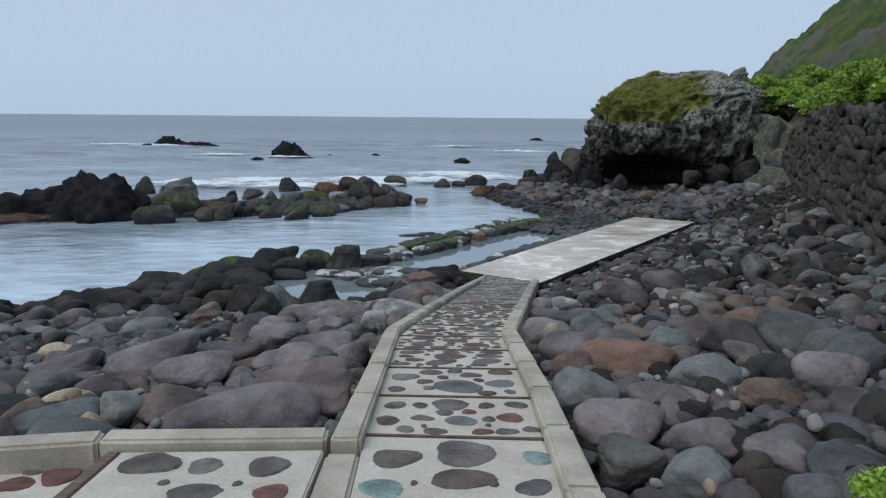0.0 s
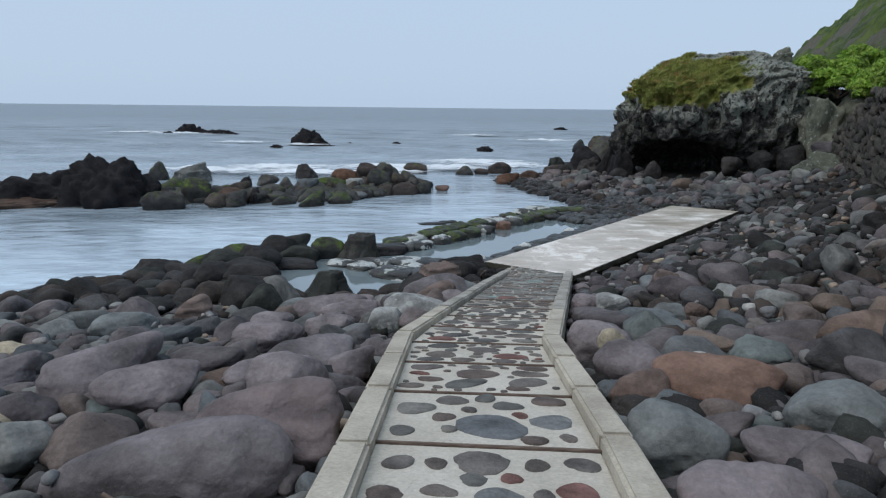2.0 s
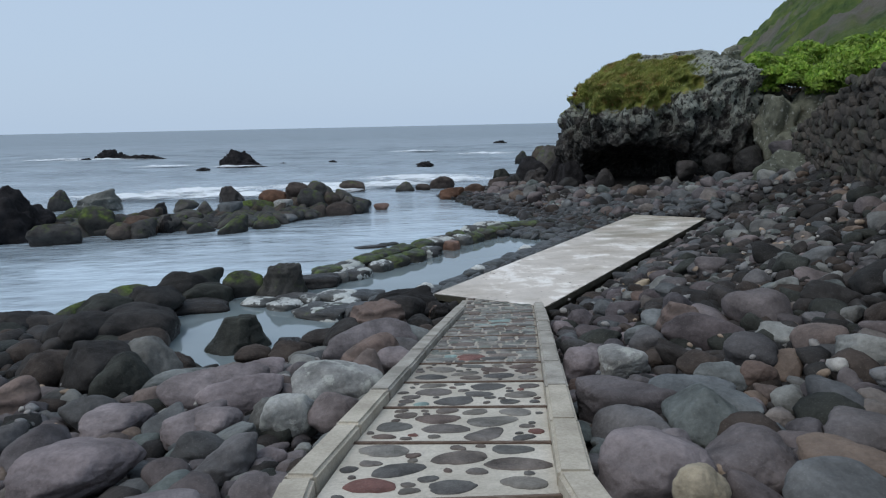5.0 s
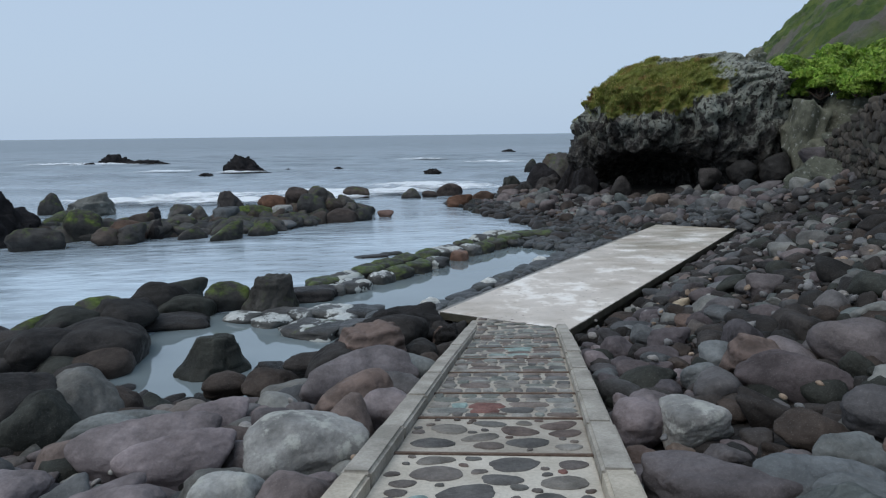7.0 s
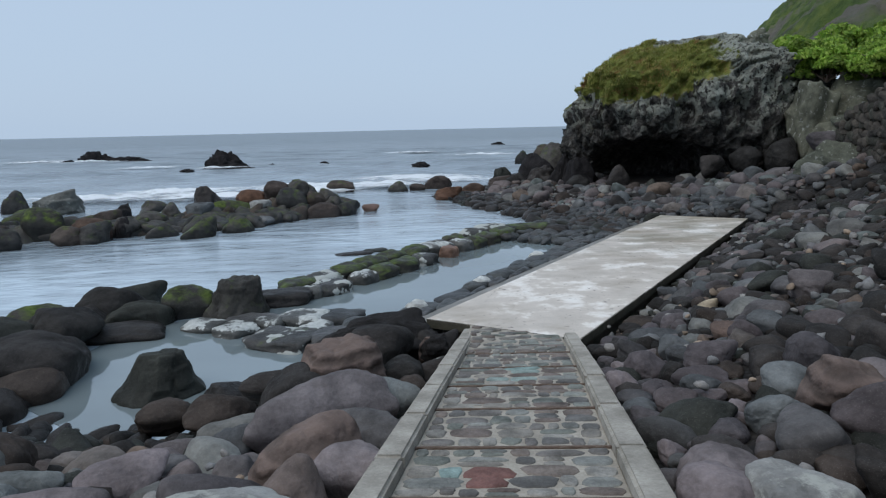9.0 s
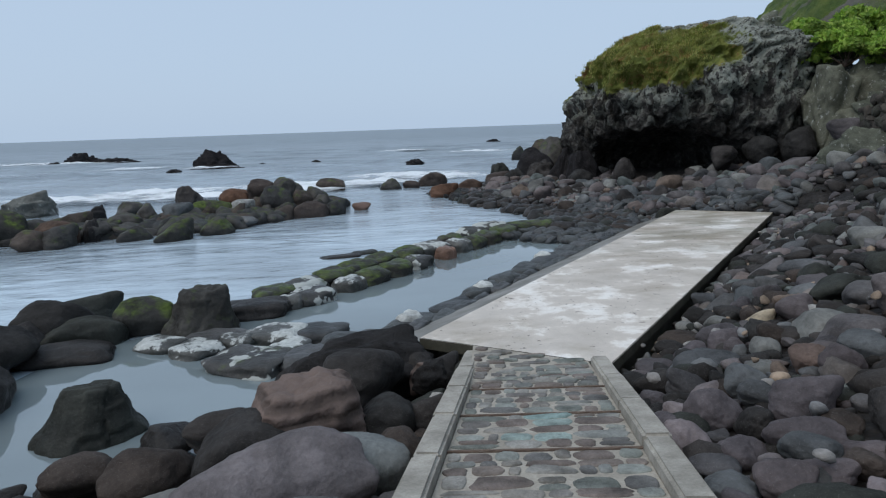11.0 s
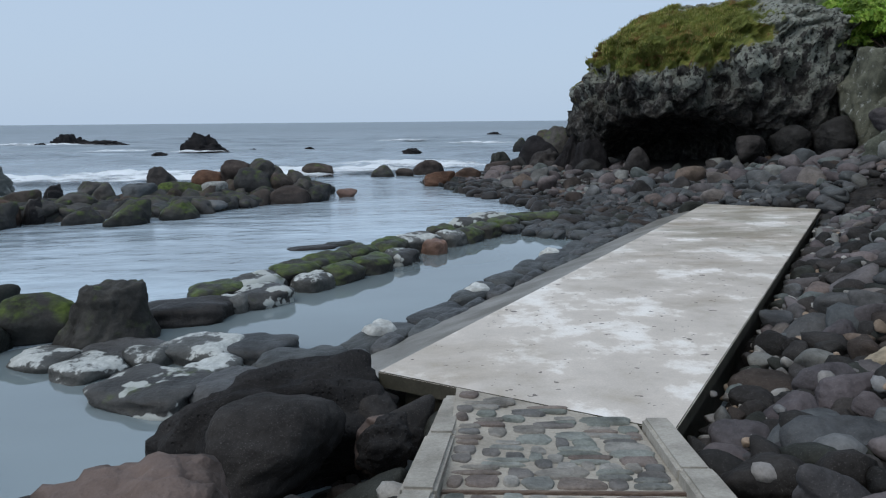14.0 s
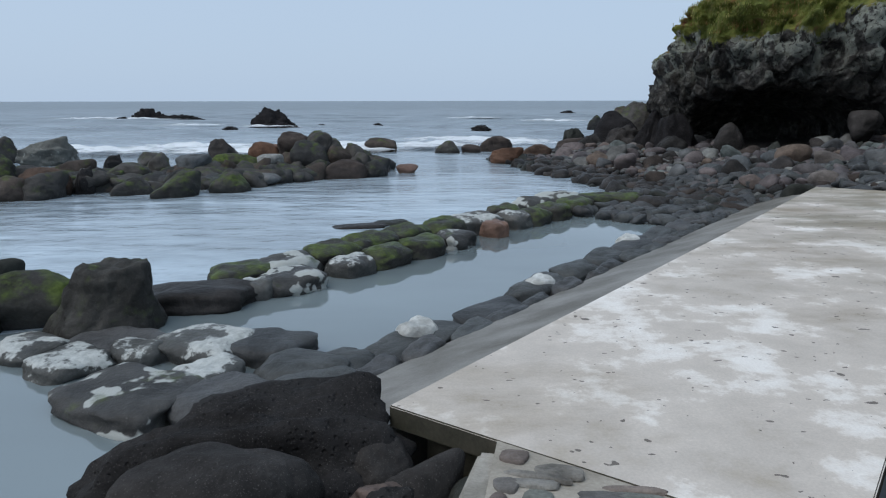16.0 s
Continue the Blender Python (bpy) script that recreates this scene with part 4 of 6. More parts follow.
def mossy(x, y, z, sx, sy, sz, turn, group=""):
    return placed(x, y, z, sx, sy, sz, turn, group, M_MOSSY, "dark boulder with green moss by the water", (3, 6, 11))


def lava(x, y, z, sx, sy, sz, turn, group=""):
    return placed(x, y, z, sx, sy, sz, turn, group, M_BLACK, "porous black lava boulder beside the pool", (14,))


def smooth_lava(x, y, z, sx, sy, sz, turn, group=""):
    return placed(x, y, z, sx, sy, sz, turn, group, M_DARKWET_SHADE, "large rounded dark boulder beside the pool", (0, 10))


def pinnacle(x, y, z, sx, sy, sz, turn, group=""):
    return placed(x, y, z, sx, sy, sz, turn, group, M_DARKWET_SHADE, "dark upright boulder standing in the pool edge", (16, 17))


def pale(x, y, z, sx, sy, sz, turn, group=""):
    return placed(x, y, z, sx, sy, sz, turn, group, M_PALE, "pale grey veined boulder", (4, 9, 12))


def rust(x, y, z, sx, sy, sz, turn, group=""):
    return placed(x, y, z, sx, sy, sz, turn, group, M_RUSTSHORE, "rust-brown wave-washed boulder in shallow water", (1, 6, 13))


def block(x, y, z, sx, sy, sz, turn, group=""):
    return placed(x, y, z, sx * 0.85, sy, sz, turn, group, M_BLOCK, "large squared grey block on the breakwater", (20,))


# beside the path
upright(-2.74, 16.30, 0.18, 0.66, 0.52, 3, "dark upright boulder standing in the pool edge", None, 0.46, 0.05)
dark(-5.05, 18.55, -0.20, 0.66, 0.55, 0.40, 25)
dark(-4.25, 19.15, -0.42, 0.68, 0.44, 0.20, 12)
dark(-4.75, 20.10, -0.15, 0.62, 0.45, 0.36, 20)
mossy(-5.75, 19.40, -0.25, 0.60, 0.48, 0.34, 30)
dark(-5.95, 18.30, -0.22, 0.62, 0.50, 0.36, 50)
mossy(-6.75, 18.20, -0.30, 0.52, 0.42, 0.32, 15)
dark(-7.40, 17.50, -0.28, 0.58, 0.44, 0.34, 35)
dark(-5.60, 16.60, -0.12, 0.56, 0.46, 0.36, 70)
dark(-1.00, 15.75, -0.28, 0.48, 0.22, 0.17, 35)
dark(0.62, 13.45, 0.48, 0.24, 0.20, 0.20, 15)
layered_boulder(-0.08, 14.22, 0.37, 0.46, 0.36, 0.46, 20)
dark(-0.56, 13.92, 0.42, 0.38, 0.30, 0.24, 13)
purple(-0.20, 12.88, 0.64, 0.64, 0.29, 0.27, 11)
dark(-1.72, 15.62, -0.36, 0.32, 0.28, 0.24, 18)
lava(0.22, 16.36, 0.02, 0.92, 0.48, 0.40, 8)
smooth_lava(0.34, 15.60, 0.21, 0.45, 0.36, 0.36, 20)
bluegrey(0.37, 13.28, 0.57, 0.30, 0.26, 0.17, 2)
dark(0.54, 14.32, 0.40, 0.25, 0.22, 0.17, -0)
dark(0.91, 14.42, 0.35, 0.17, 0.14, 0.15, -4)
lava(1.03, 15.58, 0.23, 0.18, 0.15, 0.18, -4)
dark(-2.16, 14.66, -0.06, 0.29, 0.24, 0.16, 26)
dark(-1.49, 14.48, 0.02, 0.38, 0.32, 0.18, 21)
dark(-4.97, 19.53, -0.28, 0.35, 0.30, 0.31, 28)
dark(-4.24, 19.78, -0.32, 0.68, 0.30, 0.29, 24)
dark(-4.70, 20.91, -0.25, 0.69, 0.31, 0.29, 24)
mossy(-3.45, 20.41, -0.22, 0.48, 0.40, 0.33, 20)
upright(-2.46, 20.20, 0.36, 0.70, 0.55, 5, "dark blocky boulder with moss beside the pool", M_MOSSDARK)
dark(4.17, 16.28, 0.46, 0.28, 0.23, 0.16, -35)
purple(4.43, 15.95, 0.62, 0.21, 0.18, 0.16, -40)
plain(3.95, 15.61, 0.54, 0.20, 0.17, 0.14, -38)
bluegrey(3.78, 15.16, 0.56, 0.27, 0.23, 0.21, -40)
purple(3.44, 15.43, 0.42, 0.19, 0.16, 0.15, -34)
plain(3.45, 15.04, 0.42, 0.19, 0.14, 0.08, -37)
dark(3.87, 16.01, 0.39, 0.16, 0.14, 0.09, -34)
dark(4.85, 17.21, 0.45, 0.20, 0.17, 0.15, -35)
plain(5.30, 16.95, 0.63, 0.15, 0.13, 0.14, -40)
bluegrey(3.75, 14.91, 0.62, 0.31, 0.26, 0.20, -29)
purple(4.33, 15.60, 0.67, 0.19, 0.16, 0.17, -30)
dark(4.57, 15.43, 0.67, 0.18, 0.15, 0.13, -32)
cream(4.91, 16.00, 0.77, 0.20, 0.17, 0.16, -32)
plain(2.98, 13.42, 0.69, 0.20, 0.17, 0.13, -29)
dark(3.10, 14.56, 0.47, 0.26, 0.12, 0.11, -25)
purple(3.46, 13.07, 0.87, 0.22, 0.18, 0.14, -36)
purple(3.15, 12.62, 0.85, 0.23, 0.10, 0.10, -36)
bluegrey(3.08, 12.45, 0.86, 0.18, 0.15, 0.08, -37)
plain(4.10, 13.54, 0.91, 0.16, 0.14, 0.14, -39)
rusty(4.10, 13.95, 0.81, 0.14, 0.12, 0.10, -36)
bluegrey(3.47, 13.81, 0.70, 0.15, 0.13, 0.14, -32)
bluegrey(3.37, 13.50, 0.74, 0.13, 0.11, 0.09, -33)
purple(2.51, 12.54, 0.73, 0.15, 0.13, 0.07, -30)
bluegrey(2.41, 12.21, 0.78, 0.16, 0.13, 0.08, -31)
purple(2.64, 12.06, 0.88, 0.15, 0.13, 0.12, -35)
purple(2.93, 12.10, 0.89, 0.15, 0.13, 0.07, -38)
bluegrey(4.48, 13.80, 0.94, 0.18, 0.15, 0.12, -40)
pale(2.31, 10.01, 1.26, 0.24, 0.20, 0.15, -25)
purple(2.01, 10.22, 1.17, 0.22, 0.19, 0.20, -21)
brown(3.45, 11.30, 1.25, 0.26, 0.22, 0.21, -29)
plain(3.51, 10.68, 1.30, 0.45, 0.20, 0.19, -33)
dark(2.94, 9.65, 1.37, 0.22, 0.19, 0.11, -33)
purple(3.33, 9.55, 1.48, 0.22, 0.19, 0.20, -37)
plain(1.96, 8.93, 1.33, 0.43, 0.19, 0.18, -27)
bluegrey(2.41, 8.83, 1.45, 0.30, 0.19, 0.13, -33)
bluegrey(2.49, 8.50, 1.50, 0.27, 0.23, 0.12, -37)
rusty(1.81, 9.73, 1.18, 0.12, 0.10, 0.07, -21)
plain(1.95, 9.37, 1.27, 0.17, 0.15, 0.09, -24)
bluegrey(1.85, 10.25, 1.09, 0.10, 0.09, 0.09, -19)
rusty(3.08, 9.00, 1.49, 0.14, 0.12, 0.13, -39)
pale(-0.47, 10.38, 1.09, 0.42, 0.36, 0.20, 7)
pale(-0.80, 9.39, 1.22, 0.24, 0.21, 0.22, 13)
plain(-0.40, 9.30, 1.26, 0.23, 0.20, 0.18, 8)
purple(-1.43, 9.56, 1.12, 0.20, 0.17, 0.13, 21)
purple(-1.40, 10.35, 1.01, 0.40, 0.18, 0.17, 17)
bluegrey(-2.26, 11.80, 0.67, 0.33, 0.15, 0.14, 21)
brown(-0.20, 11.55, 0.95, 0.36, 0.30, 0.22, 3)
purple(0.11, 11.23, 0.93, 0.23, 0.20, 0.21, 0)
dark(-1.04, 15.45, -0.10, 0.41, 0.25, 0.17, 6)
dark(-5.35, 14.53, -0.08, 0.37, 0.32, 0.26, 30)
plain(-3.01, 12.26, 0.71, 0.48, 0.41, 0.30, 25)
dark(-5.00, 17.13, -0.22, 0.90, 0.75, 0.38, 23)
dark(-7.87, 19.49, -0.97, 0.75, 0.63, 0.35, 29)
purple(-2.45, 10.01, 0.99, 0.31, 0.26, 0.13, 29)
purple(-1.48, 11.77, 0.73, 0.28, 0.23, 0.12, 14)
rusty(1.93, 5.76, 1.97, 0.42, 0.30, 0.18, -34)
rusty(1.37, 5.70, 1.92, 0.20, 0.17, 0.18, -26)
purple(1.48, 6.36, 1.85, 0.29, 0.24, 0.21, -24)
purple(1.45, 7.30, 1.70, 0.30, 0.25, 0.21, -19)
bluegrey(1.24, 5.98, 1.80, 0.12, 0.10, 0.10, -23)
bluegrey(1.57, 5.54, 1.91, 0.22, 0.14, 0.09, -31)
plain(1.83, 5.32, 1.97, 0.19, 0.12, 0.08, -36)
plain(2.13, 7.53, 1.64, 0.29, 0.25, 0.13, -25)
plain(2.48, 7.13, 1.74, 0.26, 0.21, 0.11, -30)
plain(2.73, 6.78, 1.83, 0.28, 0.23, 0.12, -35)
dark(-3.45, 11.95, 0.72, 0.46, 0.40, 0.40, 20)
dark(-4.10, 12.25, 0.62, 0.36, 0.32, 0.34, 60)
plain(-3.00, 12.55, 0.58, 0.34, 0.28, 0.32, 110)
dark(-3.00, 11.59, 0.79, 0.33, 0.28, 0.30, 17)
dark(-2.74, 12.47, 0.58, 0.28, 0.24, 0.17, 15)
brown(-3.98, 11.11, 0.79, 0.28, 0.24, 0.25, 24)
dark(-4.89, 11.86, 0.59, 0.30, 0.26, 0.17, 27)
bluegrey(-4.51, 9.96, 0.96, 0.44, 0.36, 0.18, 30)
bluegrey(-2.46, 11.53, 0.72, 0.36, 0.16, 0.15, 14)
purple(-1.74, 10.71, 0.93, 0.52, 0.24, 0.22, 11)
purple(-1.63, 9.54, 1.13, 0.26, 0.22, 0.12, 12)
plain(-0.99, 9.69, 1.12, 0.24, 0.20, 0.11, 7)
plain(-1.17, 8.57, 1.32, 0.24, 0.21, 0.12, 9)
purple(-2.11, 8.51, 1.32, 0.40, 0.27, 0.17, 18)
purple(-1.32, 7.07, 1.62, 0.39, 0.33, 0.17, 14)
purple(-0.93, 6.88, 1.63, 0.22, 0.18, 0.14, 10)
plain(-2.32, 7.19, 1.51, 0.33, 0.25, 0.14, 25)
purple(-1.76, 6.73, 1.61, 0.27, 0.23, 0.13, 21)
bluegrey(-1.42, 6.46, 1.68, 0.35, 0.19, 0.15, 18)
plain(-0.98, 6.34, 1.69, 0.24, 0.14, 0.10, 12)
rusty(-2.07, 6.73, 1.56, 0.17, 0.14, 0.08, 25)
plain(-2.83, 7.08, 1.49, 0.28, 0.18, 0.12, 30)
plain(-3.42, 9.07, 1.09, 0.32, 0.14, 0.13, 27)
plain(-4.04, 9.13, 1.07, 0.26, 0.22, 0.11, 31)
purple(1.22, 3.76, 2.26, 0.28, 0.24, 0.17, -25)
bluegrey(1.24, 4.67, 2.12, 0.26, 0.22, 0.18, -20)
purple(1.68, 3.47, 2.33, 0.21, 0.18, 0.12, -35)
rusty(3.82, 7.00, 1.95, 0.34, 0.29, 0.19, -33)
bluegrey(2.42, 5.06, 2.13, 0.30, 0.25, 0.14, -31)
purple(1.80, 4.37, 2.18, 0.29, 0.13, 0.12, -29)
plain(2.03, 3.80, 2.28, 0.18, 0.16, 0.08, -36)
plain(1.24, 3.45, 2.26, 0.22, 0.10, 0.09, -28)
purple_log(-1.62, 4.55, 2.00, 0.66, 0.30, 0.27, 6)
striped(-1.12, 5.02, 2.02, 0.42, 0.34, 0.24, -28)
purple(-1.30, 6.02, 1.84, 0.30, 0.25, 0.22, 10)
purple(-2.51, 6.26, 1.69, 0.39, 0.26, 0.16, 19)
purple(-3.12, 6.73, 1.63, 0.49, 0.39, 0.21, 23)
plain(-2.27, 7.46, 1.48, 0.30, 0.25, 0.14, 15)
bluegrey(-5.18, 10.29, 0.87, 0.42, 0.19, 0.18, 25)
cream(-5.24, 8.59, 1.10, 0.22, 0.19, 0.10, 30)
bluegrey(-3.06, 4.67, 1.91, 0.32, 0.15, 0.13, 30)
cream(-3.45, 5.53, 1.72, 0.24, 0.14, 0.10, 29)
plain(-2.69, 4.86, 1.90, 0.21, 0.18, 0.15, 26)
rusty(-3.54, 4.99, 1.81, 0.19, 0.16, 0.11, 32)
plain(-4.09, 6.35, 1.56, 0.27, 0.23, 0.12, 30)
plain(-3.31, 5.85, 1.69, 0.25, 0.21, 0.12, 27)
purple(-4.19, 6.87, 1.49, 0.36, 0.23, 0.15, 29)
plain(1.13, 3.17, 2.33, 0.20, 0.17, 0.12, -20)
purple(1.95, 3.10, 2.43, 0.17, 0.14, 0.11, -31)
bluegrey(1.39, 2.88, 2.41, 0.18, 0.15, 0.16, -26)
purple(3.08, 4.37, 2.37, 0.25, 0.21, 0.17, -34)
plain(2.62, 4.34, 2.27, 0.24, 0.15, 0.10, -31)
dark(1.72, 2.90, 2.43, 0.14, 0.12, 0.10, -30)
cream(1.42, 6.75, 1.96, 0.12, 0.10, 0.11, -20)
# breakwater
pinnacle(-8.43, 42.67, -0.19, 0.77, 0.68, 0.54, 17, BREAK)
rust(-5.78, 40.56, -0.11, 0.82, 0.70, 0.40, 14, BREAK)
dark(-3.33, 36.24, 0.01, 0.71, 0.61, 0.64, 11, BREAK)
dark(-3.99, 36.15, -0.16, 0.47, 0.40, 0.42, 12, BREAK)
dark(-3.36, 40.20, 0.02, 0.64, 0.55, 0.55, 9, BREAK)
pale(-4.49, 35.55, -0.12, 0.49, 0.41, 0.37, 14, BREAK)
plain(-4.01, 33.13, -0.30, 0.43, 0.37, 0.19, 14, BREAK)
mossy(-5.89, 36.03, -0.16, 0.94, 0.42, 0.40, 17, BREAK)
mossy(-4.73, 31.77, -0.22, 0.61, 0.52, 0.29, 17, BREAK)
mossy(-5.92, 30.92, -0.18, 0.69, 0.59, 0.34, 21, BREAK)
dark(-7.50, 36.07, -0.25, 0.54, 0.46, 0.25, 20, BREAK)
dark(-8.32, 33.22, -0.17, 0.77, 0.66, 0.35, 24, BREAK)
lava(-10.69, 37.17, -0.18, 0.35, 0.30, 0.30, 25, BREAK)
dark(-9.76, 38.20, -0.19, 0.69, 0.59, 0.32, 23, BREAK)
lava(-8.58, 31.27, -0.12, 0.27, 0.23, 0.36, 27, BREAK)
mossy(-8.48, 32.42, -0.23, 0.46, 0.39, 0.26, 26, BREAK)
dark(-7.21, 31.11, -0.27, 0.59, 0.26, 0.25, 24, BREAK)
rust(-1.96, 35.07, -0.25, 0.87, 0.39, 0.36, 8, BREAK)
dark(-0.87, 35.45, -0.19, 0.47, 0.40, 0.29, 5, BREAK)
dark(-1.78, 38.76, -0.15, 0.44, 0.39, 0.34, 6, BREAK)
dark(-1.73, 46.09, -0.13, 0.85, 0.73, 0.36, 5, BREAK)
rusty(0.08, 36.55, -0.34, 0.41, 0.19, 0.18, 3, BREAK)
dark(1.59, 44.88, -0.17, 0.63, 0.54, 0.32, -1, BREAK)
rust(4.05, 46.65, -0.11, 0.89, 0.40, 0.37, -5, BREAK)
rust(4.00, 40.38, -0.17, 0.73, 0.33, 0.30, -6, BREAK)
rust(2.74, 45.54, -0.26, 0.50, 0.22, 0.21, -3, BREAK)
rust(5.49, 42.13, -0.19, 0.77, 0.35, 0.33, -8, BREAK)
rust(7.55, 45.30, -0.13, 0.73, 0.61, 0.36, -11, BREAK)
block(-14.45, 39.54, 0.04, 1.37, 0.62, 0.57, 26, BREAK)
dark(-10.70, 31.98, -0.15, 0.67, 0.56, 0.37, 26, BREAK)
dark(-9.18, 30.43, -0.16, 0.57, 0.49, 0.35, 24, BREAK)
mossy(-11.29, 31.46, 0.03, 0.71, 0.61, 0.61, 18, BREAK)
dark(-12.0, 29.35, -0.13, 0.95, 0.42, 0.40, 21, BREAK)
dark(-9.90, 30.27, -0.20, 0.63, 0.54, 0.32, 16, BREAK)
dark(-16.89, 40.62, -0.03, 0.64, 0.55, 0.59, 21, BREAK)
mossy(-13.74, 34.96, -0.15, 0.87, 0.74, 0.39, 20, BREAK)
dark(-9.89, 33.13, -0.12, 0.61, 0.52, 0.39, 15, BREAK)
dark(-8.63, 31.55, -0.17, 0.57, 0.49, 0.34, 14, BREAK)
dark(14.35, 60.30, 0.39, 1.22, 1.05, 1.11, -15, BREAK)
dark(12.72, 51.46, 0.51, 1.42, 1.22, 1.29, -16, BREAK)
dark(14.69, 71.05, 0.05, 0.74, 0.63, 0.67, -13, BREAK)
rust(11.70, 52.89, 0.19, 0.89, 0.76, 0.75, -15, BREAK)
# crags between cliff and wall
boulder("crag", 17.9, 32.5, 3.0, 1.0, 1.0, 1.55, 20, 8, 18, M_CRAG, "pale green lichen-covered crag beside the cliff", "crag", "crags")
boulder("crag", 18.7, 30.7, 2.5, 0.9, 1.2, 1.0, 60, 10, 19, M_CRAG, "yellow-green lichened boulder below the bushes", "crag", "crags")
boulder("crag", 19.6, 32.0, 3.6, 1.5, 1.5, 1.5, 100, 0, 20, M_CRAG, "pale green lichen-covered crag beside the cliff", "crag", "crags")
boulder("crag", 16.6, 32.2, 1.7, 0.75, 0.7, 0.7, 10, 0, 1, M_DARKWET_SHADE, "dark boulder at the foot of the cliff", "crag", "crags")
boulder("crag", 15.4, 32.9, 1.5, 0.6, 0.6, 0.6, 70, 0, 6, M_DARKWET_SHADE, "dark boulder at the foot of the cliff", "crag", "crags")
boulder("crag", 17.4, 30.6, 2.0, 0.7, 0.8, 0.65, 40, 0, 12, M_BOULDER, "dark boulder at the foot of the cliff", "crag", "crags")

# under the slab's corner
dark(1.22, 16.05, 0.08, 0.22, 0.19, 0.20, 10)
brown(1.02, 15.75, 0.17, 0.18, 0.15, 0.16, 30)
dark(1.45, 15.98, 0.07, 0.18, 0.15, 0.16, 60)
dark(0.95, 16.35, 0.10, 0.22, 0.20, 0.16, 80)

boulder("crag", 18.4, 31.4, 1.9, 1.2, 1.1, 1.2, 30, 0, 21, M_CRAG, "yellow-green lichened boulder below the bushes", "crag", "crags")
boulder("crag", 19.6, 30.3, 2.6, 1.3, 1.2, 1.4, 80, 0, 18, M_CRAG, "pale green lichen-covered crag beside the cliff", "crag", "crags")
boulder("crag", 18.9, 33.2, 2.2, 1.3, 1.2, 1.6, 10, 0, 19, M_CRAG, "pale green lichen-covered crag beside the cliff", "crag", "crags")
boulder("crag", 17.5, 36.3, 6.6, 0.55, 0.5, 0.6, 10, 0, 20, M_CRAG, "pale rock knob on top of the cliff", "crag", "crags")
boulder("crag", 20.6, 31.6, 3.6, 1.7, 1.5, 1.7, 40, 0, 20, M_CRAG, "pale green lichen-covered crag beside the cliff", "crag", "crags")
# dark rocks running from the cliff into the sea
boulder("crag", 10.60, 39.00, 0.15, 0.99, 0.88, 1.38, 10, 0, 16, M_REEF, "dark jagged shore rock beside the cliff", "crag", "shore crags")
boulder("crag", 10.10, 41.00, 0.15, 1.10, 0.99, 1.49, 60, 0, 17, M_REEF, "dark jagged shore rock beside the cliff", "crag", "shore crags")
boulder("crag", 9.20, 41.80, -0.05, 0.99, 0.88, 1.03, 30, 0, 14, M_DARKWET_SHADE, "dark jagged shore rock beside the cliff", "crag", "shore crags")
boulder("crag", 8.20, 43.00, -0.20, 0.88, 0.77, 0.80, 80, 0, 16, M_DARKWET_SHADE, "dark jagged shore rock beside the cliff", "crag", "shore crags")
boulder("crag", 9.60, 44.50, 0.05, 1.21, 0.99, 1.49, 100, 0, 15, M_REEF, "dark jagged shore rock beside the cliff", "crag", "shore crags")
boulder("crag", 8.30, 47.50, -0.15, 0.77, 0.66, 0.80, 20, 0, 16, M_DARKWET_SHADE, "dark jagged shore rock beside the cliff", "crag", "shore crags")
boulder("crag", 9.90, 38.00, 0.05, 0.66, 0.55, 0.69, 0, 0, 13, M_DARKWET_SHADE, "dark jagged shore rock beside the cliff", "crag", "shore crags")
boulder("crag", 11.2, 36.0, 0.7, 0.5, 0.45, 0.6, 0, 0, 11, M_DARKWET_SHADE, "dark boulder at the foot of the cliff", "crag", "crags")
boulder("crag", 14.2, 33.4, 1.25, 0.55, 0.5, 0.5, 0, 0, 10, M_DARKWET_SHADE, "dark boulder at the foot of the cliff", "crag", "crags")

rust(-4.04, 37.11, 0.49, 0.61, 0.52, 0.44, 10, BREAK)
dark(-3.16, 36.99, 0.54, 0.54, 0.49, 0.42, 40, BREAK)
dark(-2.52, 37.17, 0.23, 0.49, 0.42, 0.44, 80, BREAK)
dark(-1.93, 37.29, 0.02, 0.49, 0.42, 0.47, 15, BREAK)
dark(-2.40, 36.35, 0.04, 0.49, 0.42, 0.44, 55, BREAK)
dark(-1.47, 36.29, -0.12, 0.42, 0.35, 0.37, 30, BREAK)
rust(-5.15, 37.29, 0.08, 0.61, 0.49, 0.47, 5, BREAK)
plain(-6.67, 34.48, -0.10, 0.59, 0.47, 0.42, 35, BREAK)
dark(-7.84, 34.59, -0.08, 0.56, 0.47, 0.42, 75, BREAK)
rust(-9.60, 31.20, -0.12, 0.68, 0.54, 0.37, 20, BREAK)
boulder("crag", 15.3, 27.3, 1.55, 0.6, 1.15, 0.8, 35, 18, 21, M_CRAG, "yellow-green lichened boulder below the bushes", "crag", "crags")



def inside_path(x, y, r):
    if y < 16.2 and along(LEFT_EDGE, y) - 0.17 - r < x < along(RIGHT_EDGE, y) + 0.17 + r:
        return True
    return y < 3.35 + r and -4.7 - r < x < 0.3


def on_slab(x, y, r):
    """Within the slab, its ledge or the pool beside it."""
    d = (SE1 - SE0).normalized()
    q = Vector((x, y)) - SE0
    s, o = q.dot(d), q.dot(Vector((-d.y, d.x)))
    return -0.2 - r < s < 12.5 + 0.5 * r and -r < o < 7.5


